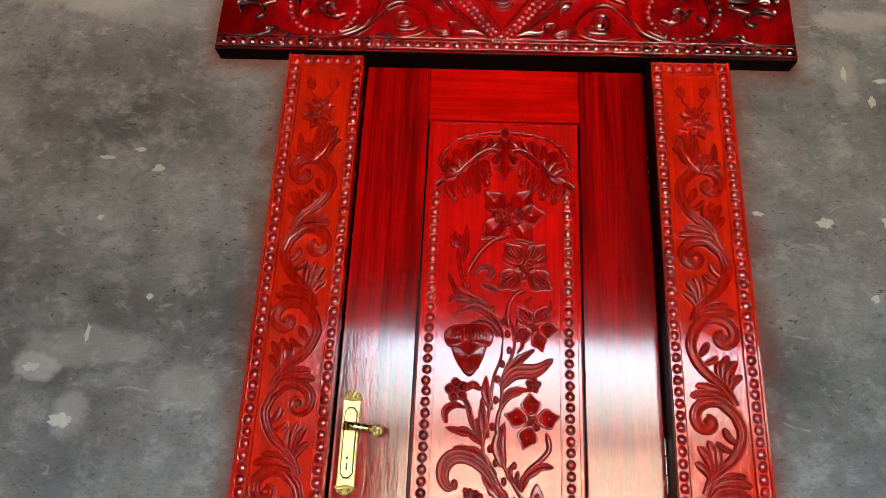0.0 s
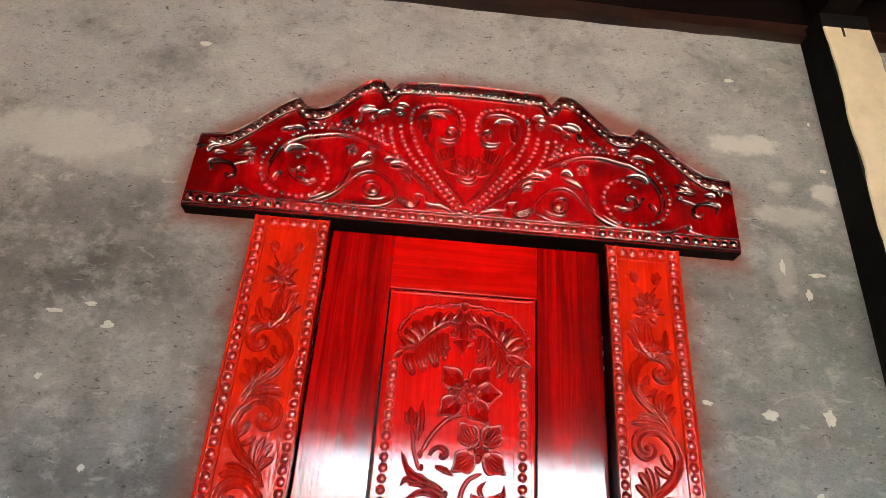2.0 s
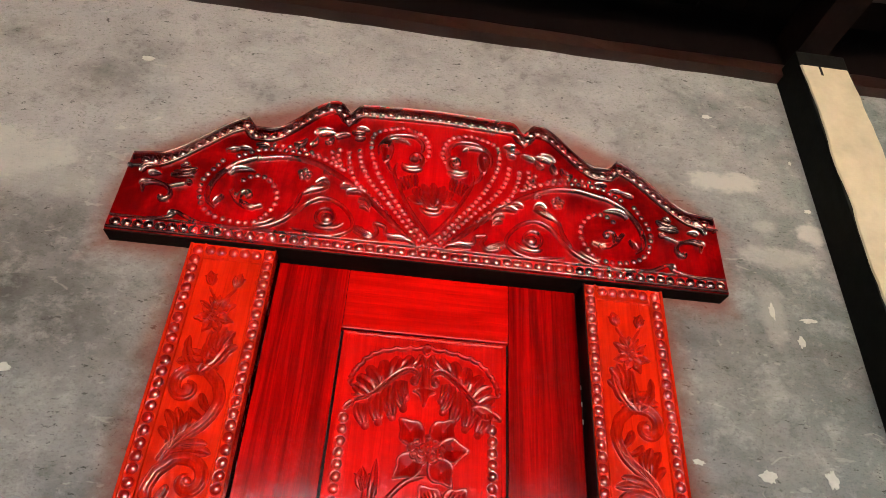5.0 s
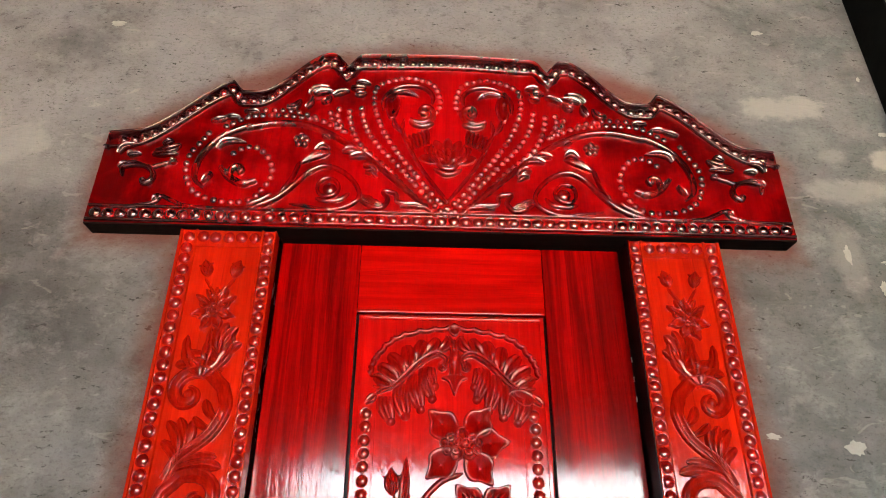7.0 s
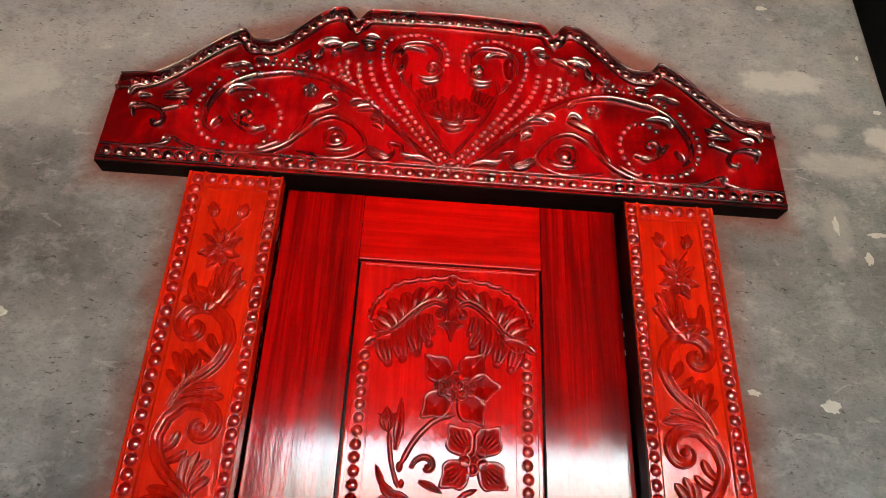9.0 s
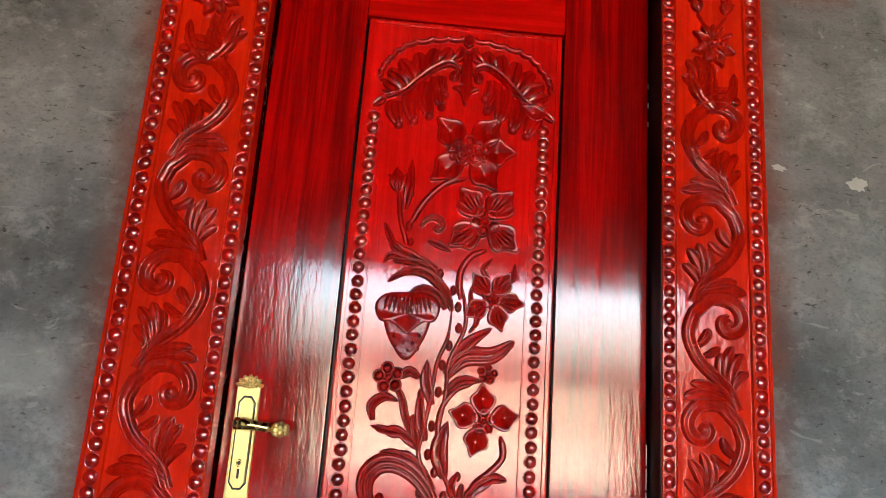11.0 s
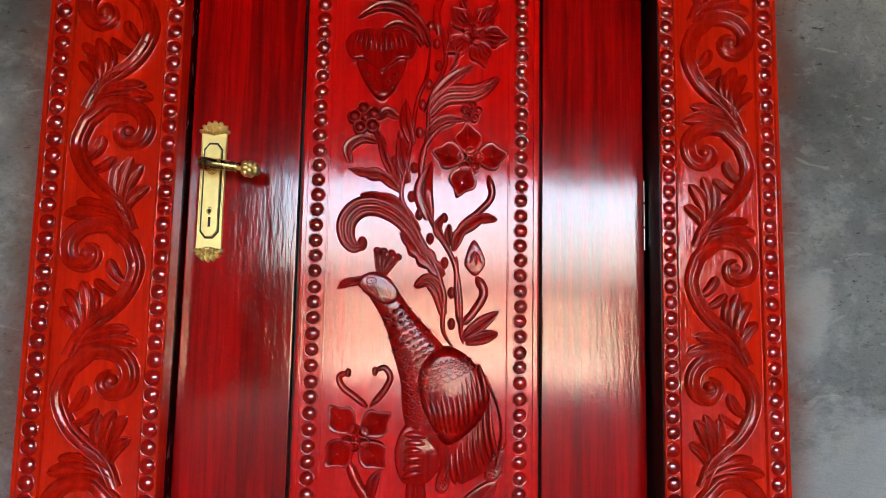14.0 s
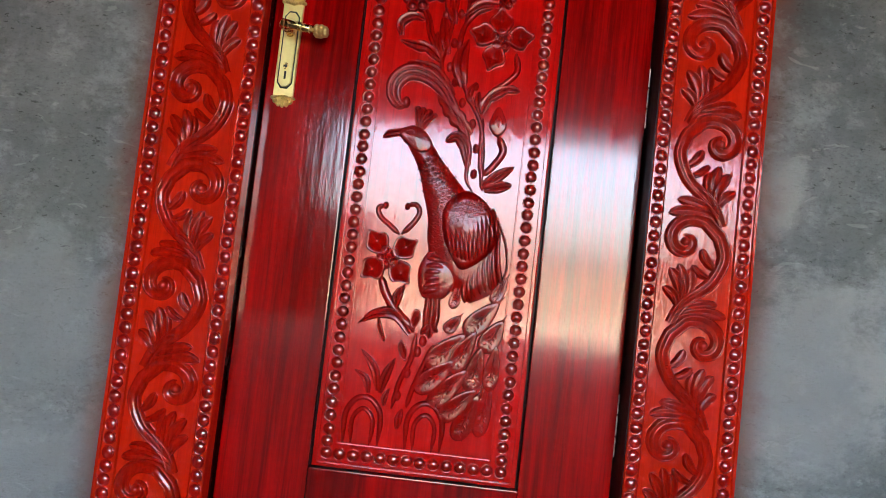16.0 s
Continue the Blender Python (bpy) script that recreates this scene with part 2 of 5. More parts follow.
def joined(geos):
    verts, faces = [], []
    for vs, fs in geos:
        k = len(verts)
        verts += vs
        faces += [[i + k for i in f] for f in fs]
    return verts, faces


def part(name, geo, material, parent, label="", smooth=False):
    ob = mesh_object(name, *geo, material, parent, smooth)
    if label:
        tagged(ob, label)
    return ob


def thing(name, label, category, kind="", group=""):
    return tagged(new(name), label, category, group, kind)


def structure(name, geo, material, label, category):
    return tagged(mesh_object(name, *geo, material), label, category, kind="structure")


# ---------------------------------------------------------------- the room
WALL_Y, ROOM_S, EAST = 0.04, -5.8, 5.4
BACK = 0.30
wall_geo = joined([
    box_geo((-1.73, WALL_Y, 0), (-0.43, BACK, 3.085)),
    box_geo((0.43, WALL_Y, 0), (EAST, BACK, 3.085)),
    box_geo((-0.43, WALL_Y, 2.125), (0.43, BACK, 3.085)),
])
wall_north = structure("wall_north", wall_geo, WALL, "grey cement plastered wall, scuffed, with red overspray and painted-in shade round the door frame", "wall")
# black backing added so that the slits round the leaf stay dark
structure("backing_behind_door", box_geo((-0.43, 0.135, 0), (0.43, BACK, 2.125)), BLACK_PAINT, "unseen black backing added to close the opening behind the door", "wall")
structure("wall_west", box_geo((-1.95, -1.0, 0), (-1.73, BACK, 3.45)), DIM_PLASTER, "dark grey plastered side wall", "wall")
# unseen walls, coloured dark to hold down what the lacquer reflects
structure("wall_west_rear", box_geo((-1.95, ROOM_S, 0), (-1.735, -1.001, 3.45)), DARK_UNSEEN, "unseen side wall towards the shopfront, coloured dark to keep reflections down", "wall")
structure("wall_east", box_geo((EAST, ROOM_S, 0), (EAST + 0.2, BACK, 3.45)), DARK_UNSEEN, "unseen side wall of the workshop, coloured dark to keep reflections down", "wall")
structure("wall_south", joined([
    box_geo((-1.95, ROOM_S - 0.2, 2.345), (EAST + 0.2, ROOM_S, 3.45)),
    box_geo((-1.95, ROOM_S - 0.2, 0), (-1.38, ROOM_S, 2.345)),
    box_geo((3.2, ROOM_S - 0.2, 0), (EAST + 0.2, ROOM_S, 2.345)),
]), DARK_UNSEEN, "unseen front wall with a wide open shopfront, coloured dark to keep reflections down", "wall")
# two unseen blocks added in the opening to darken the stiles' lower reflections
structure("low_block_east", box_geo((2.55, ROOM_S - 0.19, 0), (3.2, ROOM_S - 0.01, 1.20), 0.01), DARK_UNSEEN, "unseen low dark block added to cut the bright reflection on the right stile", "wall")
structure("low_block_west", box_geo((-1.38, ROOM_S - 0.19, 0), (-0.90, ROOM_S - 0.01, 1.30), 0.01), DARK_UNSEEN, "unseen low dark block added to cut the bright reflection on the left stile", "wall")
structure("floor", box_geo((-1.95, ROOM_S - 0.2, -0.12), (EAST + 0.2, BACK, 0.0)), CEMENT, "tan-grey dusty cement floor", "floor")
structure("ground", box_geo((-250, -400, -0.4), (250, ROOM_S - 0.2, -0.06)), EARTH, "dry tan earth yard in full sun", "ground")
structure("wall_yard", box_geo((-14, -15.3, -0.1), (24, -15, 1.25), 0.01), TAN, "sunlit tan rendered yard wall", "wall")

# ceiling: boards with open joints, joists and the beam on the wall head
boards = []
bx = -1.95
while bx < EAST + 0.2:
    w = 0.19
    boards.append(box_geo((bx, ROOM_S - 0.2, 3.47 + random.uniform(0, 0.004)), (min(bx + w, EAST + 0.2), BACK, 3.50)))
    bx += w + 0.006
structure("ceiling", joined(boards), BOARDS, "near-black timber board ceiling", "ceiling")
structure("roof_deck", box_geo((-1.95, ROOM_S - 0.2, 3.51), (EAST + 0.2, BACK, 3.56)), BOARDS, "unseen dark deck closing the joints above the ceiling boards", "roof")


def timber(name, lo, hi, material, label, seed):
    """A rough sawn beam with slightly wandering edges."""
    rng = random.Random(seed)
    axis = 0 if hi[0] - lo[0] > hi[1] - lo[1] else 1
    n = max(4, int((hi[axis] - lo[axis]) / 0.12))
    verts, faces = [], []
    other = 1 - axis
    for i in range(n + 1):
        s = lo[axis] + (hi[axis] - lo[axis]) * i / n
        for o, z in ((lo[other], lo[2]), (hi[other], lo[2]), (hi[other], hi[2]), (lo[other], hi[2])):
            p = [0, 0, z + rng.uniform(-0.004, 0.004)]
            p[axis], p[other] = s, o + rng.uniform(-0.003, 0.003)
            verts.append(tuple(p))
    for i in range(n):
        for j in range(4):
            a, b = 4 * i + j, 4 * i + (j + 1) % 4
            faces.append([a, b, b + 4, a + 4])
    faces += [[3, 2, 1, 0], [4 * n, 4 * n + 1, 4 * n + 2, 4 * n + 3]]
    bm = bmesh.new()
    vs = [bm.verts.new(v) for v in verts]
    for f in faces:
        bm.faces.new([vs[i] for i in f])
    bmesh.ops.recalc_face_normals(bm, faces=bm.faces[:])
    me = bpy.data.meshes.new(name)
    bm.to_mesh(me)
    bm.free()
    me.materials.append(material)
    return tagged(new(name, me), label, "beam", kind="structure")


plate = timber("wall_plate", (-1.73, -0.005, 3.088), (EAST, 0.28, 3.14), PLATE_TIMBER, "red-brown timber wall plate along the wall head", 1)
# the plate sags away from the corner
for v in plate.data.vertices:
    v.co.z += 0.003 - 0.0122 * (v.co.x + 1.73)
# beam fills the gap above the plate, the gap's shade put into its colour
timber("wall_beam", (-1.73, 0.05, 3.145), (EAST, 0.28, 3.46), BOARDS, "near-black timber filling the gap above the wall plate", 2)
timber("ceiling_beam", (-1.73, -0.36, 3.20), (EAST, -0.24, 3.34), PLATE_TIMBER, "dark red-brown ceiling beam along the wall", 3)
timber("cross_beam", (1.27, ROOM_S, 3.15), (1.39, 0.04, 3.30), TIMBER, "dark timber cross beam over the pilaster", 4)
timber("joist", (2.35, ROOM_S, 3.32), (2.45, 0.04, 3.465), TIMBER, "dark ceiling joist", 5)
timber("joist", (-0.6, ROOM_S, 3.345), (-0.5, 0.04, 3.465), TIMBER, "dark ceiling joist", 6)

# pilaster: black painted masonry with a ragged cream plaster face
pilaster = thing("pilaster", "masonry pilaster with stained cream plaster face and black sides", "pilaster", "structure")
part("core", box_geo((1.216, -0.088, 0), (1.395, WALL_Y + 0.001, 3.085), 0.004), BLACK_PAINT, pilaster, "black painted masonry side")
rng = random.Random(5)
verts, faces, rows_n = [], [], 70
for i in range(rows_n + 1):
    z = 0.01 + 3.0 * i / rows_n
    left = 1.217 + rng.uniform(0, 0.005) + 0.004 * math.sin(i * 0.7)
    right = 1.388 + rng.uniform(0, 0.006) + 0.008 * math.sin(i * 0.23)
    verts += [(left, -0.089, z), (left + 0.003, -0.094, z), (right - 0.003, -0.094, z), (right, -0.089, z)]
for i in range(rows_n):
    for j in range(3):
        a = 4 * i + j
        faces.append([a, a + 1, a + 5, a + 4])
faces.append([4 * rows_n, 4 * rows_n + 1, 4 * rows_n + 2, 4 * rows_n + 3])
part("crack", box_geo((1.278, -0.0955, 2.968), (1.286, -0.0935, 3.012), 0.0006), BLACK_PAINT, pilaster, "black notch broken into the plaster's top edge")
part("plaster_face", (verts, faces), CREAM, pilaster, "cream plaster coat, stained and chipped at its edge")


def patch(x, z, w, h, seed, material, proud=0.002):
    """A scabby flake or smear of lighter plaster on the wall."""
    rng = random.Random(seed)
    n = 26
    ring = []
    for i in range(n):
        a = 2 * math.pi * i / n
        r = 0.72 + 0.28 * noise.noise((math.cos(a) * 1.7 + seed, math.sin(a) * 1.7, seed * 0.37)) + rng.uniform(-0.16, 0.16)
        ring.append((x + 0.5 * w * r * math.cos(a), z + 0.5 * h * r * math.sin(a)))
    vs = [(px, WALL_Y + 0.0005, pz) for px, pz in ring]
    vs += [(x + (px - x) * 0.86, WALL_Y - proud, z + (pz - z) * 0.86) for px, pz in ring]
    fs = [[i, (i + 1) % n, n + (i + 1) % n, n + i] for i in range(n)] + [list(range(n, 2 * n))]
    ob = mesh_object("plaster_patch", vs, fs, material, wall_north)
    return ob


for args in ((-0.953, 2.783, 0.055, 0.03, 1), (0.910, 2.839, 0.05, 0.022, 2), (-0.981, 1.743, 0.05, 0.03, 4), (-1.136, 1.772, 0.07, 0.016, 3), (1.172, 2.672, 0.014, 0.022, 19),
             (-1.119, 1.588, 0.024, 0.026, 5), (1.034, 1.644, 0.045, 0.06, 6), (0.866, 1.640, 0.06, 0.045, 7), (-0.937, 1.368, 0.026, 0.026, 8),
             (-1.044, 1.800, 0.05, 0.02, 9), (0.980, 2.105, 0.022, 0.07, 10), (1.087, 2.084, 0.07, 0.02, 11), (0.690, 1.66, 0.04, 0.02, 12),
             (-1.084, 1.263, 0.016, 0.07, 13), (-1.105, 1.04, 0.09, 0.05, 14), (-1.21, 1.17, 0.07, 0.03, 15), (1.047, 2.014, 0.03, 0.05, 16), (1.185, 2.477, 0.03, 0.02, 17), (0.965, 1.433, 0.03, 0.03, 18),
             (-1.672, 3.062, 0.15, 0.05, 20), (-1.712, 2.93, 0.035, 0.20, 21), (-1.708, 2.62, 0.045, 0.22, 22)):
    patch(*args, FLAKE)


# ---------------------------------------------------------------- carving tools
# a motif is drawn in the plane of the door: x across, z up; its relief rises towards the room
LEAF = ((-1, 0), (-0.88, 0.78), (-0.62, 1.0), (-0.22, 0.55), (0, 0.22), (0.22, 0.55), (0.62, 1.0), (0.88, 0.78), (1, 0))
ROUND = ((-1, 0), (-0.93, 0.42), (-0.72, 0.74), (-0.40, 0.93), (0, 1.0), (0.40, 0.93), (0.72, 0.74), (0.93, 0.42), (1, 0))
FLUTED = ((-1, 0), (-0.90, 0.72), (-0.70, 1.0), (-0.22, 0.30), (0, 0.80), (0.22, 0.30), (0.70, 1.0), (0.90, 0.72), (1, 0))


def finer(profile):
    """The profile with a point more on each slope, so that slopes shade as slopes."""
    out = [profile[0]]
    for a, b in zip(profile, profile[1:]):
        out += [(a[0] + (b[0] - a[0]) * f, a[1] + (b[1] - a[1]) * f) for f in (0.25, 0.75)] + [b]
    return tuple(out)


LEAF, FLUTED = finer(LEAF), finer(FLUTED)


class Carver:
    """Where carving goes: the parent, the depth of its ground, its height, and a mirror line."""

    def __init__(self, parent, y, material, height=0.009, shift=0.0, mirror=False):
        self.parent, self.y, self.material, self.height = parent, y, material, height
        self.shift, self.mirror, self.held, self.stout = shift, mirror, None, 1.0
        self.groove = FLUTED

    def point(self, p, h):
        x = -p[0] if self.mirror else p[0]
        return (x + self.shift, self.y + 0.0012 - h * 1.0, p[1])

    def emit(self, name, geos, label=""):
        verts, faces = joined(geos)
        fixed = []
        for f in faces:
            a, b, c = (verts[i] for i in f[:3])
            ny = (b[2] - a[2]) * (c[0] - a[0]) - (b[0] - a[0]) * (c[2] - a[2])
            fixed.append(f if ny < 0 else f[::-1])
        if self.held is not None:
            self.held.append((verts, fixed))
            return None
        return part(name, (verts, fixed), self.material, self.parent, label, True)


def smooth_path(pts, n):
    """Points along a Catmull-Rom curve."""
    pts = [Vector(p) for p in pts]
    ext = [2 * pts[0] - pts[1], *pts, 2 * pts[-1] - pts[-2]]
    out = []
    for i in range(n + 1):
        u = i / n * (len(pts) - 1)
        k = min(int(u), len(pts) - 2)
        u -= k
        a, b, c, d = ext[k:k + 4]
        out.append(0.5 * (2 * b + (c - a) * u + (2 * a - 5 * b + 4 * c - d) * u * u + (3 * b - a - 3 * c + d) * u ** 3))
    return out


def sweep(c, path, widths, profile, lift=1.0):
    verts, faces = [], []
    m = len(profile)
    top = max(widths)
    for i, p in enumerate(path):
        a, b = path[max(i - 1, 0)], path[min(i + 1, len(path) - 1)]
        t = (b - a).normalized() if (b - a).length > 1e-9 else Vector((0, 1))
        side = Vector((t.y, -t.x))
        w = widths[i]
        h = c.height * lift * min(1.0, 0.25 + 0.75 * (w / max(top, 1e-6)) ** 0.6)
        for s, k in profile:
            verts.append(c.point(p + side * (s * w), k * h))
    for i in range(len(path) - 1):
        for j in range(m - 1):
            a = i * m + j
            faces.append([a, a + 1, a + m + 1, a + m])
    return verts, faces


def leaf_geo(c, base, tip, bend, width, profile=LEAF, n=14, lift=1.0, blunt=False):
    base, tip = Vector(base), Vector(tip)
    d = tip - base
    ctrl = (base + tip) / 2 + Vector((-d.y, d.x)) * bend
    path, widths = [], []
    for i in range(n + 1):
        u = i / n
        path.append((1 - u) ** 2 * base + 2 * u * (1 - u) * ctrl + u * u * tip)
        widths.append(max(0.0006, width * (0.30 * (1 - u) + math.sin(math.pi * min(1.0, u ** 0.85 * 1.0)) * 0.95) * (1 if u < 0.97 else 0.5)))
    if blunt:
        widths = [max(0.0006, width * (0.35 + 0.65 * math.sin(math.pi * 0.62 * i / n)) * math.sqrt(max(0.0, 1 - (i / n) ** 6))) for i in range(n + 1)]
    return sweep(c, path, widths, profile, lift)


def flutes(n, dip=0.35):
    """A profile of n rounded ridges with cut veins between them."""
    out = [(-1, 0), (-0.97, 0.55)]
    for i in range(n):
        for f, k in ((0.12, 0.80), (0.35, 1.0), (0.65, 1.0), (0.88, 0.80)):
            out.append((-0.95 + 1.90 * (i + f) / n, k - 0.12 * abs(2 * (i + f) / n - 1)))
        if i < n - 1:
            out.append((-0.95 + 1.90 * (i + 1) / n, dip))
    return tuple(out + [(0.97, 0.55), (1, 0)])


TWO = finer(((-1, 0), (-0.93, 0.62), (-0.70, 1.0), (-0.16, 0.86), (0.0, 0.42), (0.16, 0.86), (0.70, 1.0), (0.93, 0.62), (1, 0)))
THREE = flutes(3, 0.55)


def frond_geo(c, pts, width, profile=THREE, lift=1.0, lobes=0, tip=0.15, foot=0.45):
    """A leaf along a curve: narrow foot, full middle, pointed or blunt tip, its edge lobed or plain."""
    n = max(12, 7 * (len(pts) - 1), 6 * lobes)
    path = smooth_path(pts, n)
    widths = []
    for i in range(n + 1):
        u = i / n
        k = foot + (1 - foot) * math.sin(math.pi / 2 * min(1.0, u / 0.45)) if u < 0.45 else tip + (1 - tip) * math.cos(math.pi / 2 * (u - 0.45) / 0.55)
        if lobes:
            k *= 0.78 + 0.30 * abs(math.sin(math.pi * lobes * u))
        widths.append(max(0.0007, width * k * (1.0 if i < n else 0.4)))
    return sweep(c, path, widths, profile, lift)


def frond(c, pts, width, profile=THREE, lift=1.0, lobes=0, tip=0.15, foot=0.45, name="carved_leaf"):
    c.emit(name, [frond_geo(c, pts, width, profile, lift, lobes, tip, foot)])


def closed_path(pts, per=4):
    """Points round a closed Catmull-Rom curve."""
    pts = [Vector(p) for p in pts]
    m = len(pts)
    out = []
    for k in range(m):
        a, b, c, d = pts[k - 1], pts[k], pts[(k + 1) % m], pts[(k + 2) % m]
        for i in range(per):
            u = i / per
            out.append(0.5 * (2 * b + (c - a) * u + (2 * a - 5 * b + 4 * c - d) * u * u + (3 * b - a - 3 * c + d) * u ** 3))
    return out


def plaque_geo(c, outline, height, rim=0.20, sink=0.5, base=0.0, per=4, lean=0.0):
    """A raised field with a rounded rim, hollowed (sink below 1) or swelling (above 1) to its middle;
    lean: how much its lower end stands out."""
    ring = closed_path(outline, per) if per > 1 else [Vector(p) for p in outline]
    m = len(ring)
    mid = sum(ring, Vector((0, 0))) / m
    verts, faces = [], []
    lip = 1 - rim * 0.6
    steps = [(1.0, 0.0), (0.975, 0.65), (0.94, 0.94), (lip, 1.0)]
    for f in (0.8, 0.6, 0.4, 0.2, 0.06):
        steps.append((lip * f, 1.0 + (sink - 1.0) * (1 - f)))
    for f, k in steps:
        for p in ring:
            q = mid.lerp(p, f)
            verts.append(c.point(q, base + k * height + (max(0.0, lean * (mid.y - q.y)) if f < 1 else 0.0)))
    for i in range(len(steps) - 1):
        for j in range(m):
            faces.append([i * m + j, i * m + (j + 1) % m, (i + 1) * m + (j + 1) % m, (i + 1) * m + j])
    faces.append([(len(steps) - 1) * m + j for j in range(m)])
    return verts, faces


def ring_geo(c, p, r, w, lift, squash=1.0, a0=0, a1=360):
    n = max(10, int(24 * abs(a1 - a0) / 360))
    path = [Vector((p[0] + r * math.cos(radians(a0 + (a1 - a0) * i / n)), p[1] + r * squash * math.sin(radians(a0 + (a1 - a0) * i / n)))) for i in range(n + 1)]
    return sweep(c, path, [w] * (n + 1), ROUND, lift)


def rosette_geo(c, p, r, turn=0.0, base=1.0):
    """A small raised blossom of five round petals about a button."""
    p = Vector(p)
    geos = []
    for k in range(5):
        a = turn + 2 * math.pi * k / 5
        q = p + Vector((math.cos(a), math.sin(a))) * r * 0.62
        geos.append(ring_geo(c, q, r * 0.36, r * 0.10, base * 1.25))
        geos.append(dome_geo(c, q, r * 0.30, c.height * base * 1.05, seg=9, rings=3))
    geos.append(dome_geo(c, p, r * 0.30, c.height * base * 1.55, seg=10, rings=4))
    return geos


def leaf(c, base, tip, bend, width):
    base, tip = Vector(base), Vector(tip)
    d = tip - base
    side = Vector((-d.y, d.x)) * bend
    pts = [base, base.lerp(tip, 0.35) + side * 0.45, base.lerp(tip, 0.72) + side * 0.42, tip]
    long = d.length > 0.055
    frond(c, pts, width * c.stout, TWO, 1.0, 3 if long else 0, 0.18)


def vine_geo(c, pts, w0, w1, profile=ROUND, lift=0.9, per=9):
    n = per * (len(pts) - 1)
    path = smooth_path(pts, n)
    widths = [(w0 + (w1 - w0) * i / n) * min(1.0, 0.35 + 6.0 * min(i, n - i) / n) for i in range(n + 1)]
    return sweep(c, path, widths, profile, lift)


def vine(c, pts, w0, w1):
    c.emit("carved_stem", [vine_geo(c, pts, w0 * c.stout, w1 * c.stout)])


def dome_geo(c, p, r, h, squash=1.0, turn=0.0, seg=12, rings=4):
    verts, faces = [], []
    for k in range(rings):
        a = math.pi / 2 * k / rings
        for j in range(seg):
            b = 2 * math.pi * j / seg
            u, v = r * math.cos(a) * math.cos(b), r * math.cos(a) * math.sin(b) * squash
            q = Vector((p[0] + u * math.cos(turn) - v * math.sin(turn), p[1] + u * math.sin(turn) + v * math.cos(turn)))
            verts.append(c.point(q, h * math.sin(a)))
    verts.append(c.point(p, h))
    for k in range(rings - 1):
        for j in range(seg):
            faces.append([k * seg + j, k * seg + (j + 1) % seg, (k + 1) * seg + (j + 1) % seg, (k + 1) * seg + j])
    faces += [[(rings - 1) * seg + j, (rings - 1) * seg + (j + 1) % seg, rings * seg] for j in range(seg)]
    return verts, faces


def oval(c, p, r):
    c.emit("carved_boss", [dome_geo(c, p, r, c.height * 0.8, 1.45)])


def spiral_geo(c, start, centre, turns, hand, width, profile=None, lead=()):
    profile = profile or c.groove
    start, centre = Vector(start), Vector(centre)
    d = start - centre
    a0, r0 = math.atan2(d.y, d.x), d.length
    r1 = max(0.0035, width * 0.55)
    n = int(26 * turns) + 6
    path = [Vector(p) for p in lead]
    for i in range(n + 1):
        u = i / n
        a = a0 + hand * 2 * math.pi * turns * u
        r = r0 * (r1 / r0) ** (u ** 0.9)
        path.append(centre + r * Vector((math.cos(a), math.sin(a))))
    m = len(path) - 1
    widths = [width * (0.45 + 0.55 * math.sin(math.pi * min(1, 0.15 + i / m * 0.75))) for i in range(m + 1)]
    return [sweep(c, path, widths, profile), dome_geo(c, centre, r1 * 1.35, c.height * 1.05)]


def scroll(c, start, centre, turns, hand, width):
    c.emit("carved_scroll", spiral_geo(c, start, centre, turns, hand, width))


def flower(c, p, r, petals, turn, angles=(), ribs=0):
    """Broad pointed petals with raised rims, a blossom of round petals in the middle."""
    p = Vector(p)
    geos = []
    ways = [radians(a) for a in angles] or [radians(turn) + 2 * math.pi * k / petals for k in range(petals)]
    wide = 0.38 * min(1.0, 4.4 / len(ways))
    for a in ways:
        way, side = Vector((math.cos(a), math.sin(a))), Vector((-math.sin(a), math.cos(a)))
        shape = ((0.14, 0.0), (0.45, -wide * 0.95), (0.74, -wide * 1.10), (0.92, -wide * 0.55), (1.18, 0.0), (0.92, wide * 0.55), (0.74, wide * 1.10), (0.45, wide * 0.95))
        geos.append(plaque_geo(c, [p + way * (r * u) + side * (r * v) for u, v in shape], c.height * 1.05, 0.20, 0.02))
        for k in range(ribs):
            v = (k + 0.5) / ribs * 2 - 1
            geos.append(leaf_geo(c, p + way * r * 0.42 + side * r * wide * v * 0.5, p + way * r * (0.92 - 0.10 * v * v) + side * r * wide * v * 0.85, 0.0, r * 0.060, ROUND, 8, 1.15, True))
    geos += rosette_geo(c, p, r * 0.40, radians(turn))
    c.emit("carved_flower", geos)


def bud(c, p, r, turn):
    p = Vector(p)
    a = radians(turn)
    way, side = Vector((math.cos(a), math.sin(a))), Vector((-math.sin(a), math.cos(a)))
    geos = [leaf_geo(c, p - way * r * 1.2, p + way * r * 1.5, 0.0, r * 0.8, FLUTED, 12)]
    for s in (-1, 1):
        geos.append(leaf_geo(c, p - way * r * 1.3, p + way * r * 0.7 + side * s * r, -0.35 * s, r * 0.35))
    c.emit("carved_bud", geos)


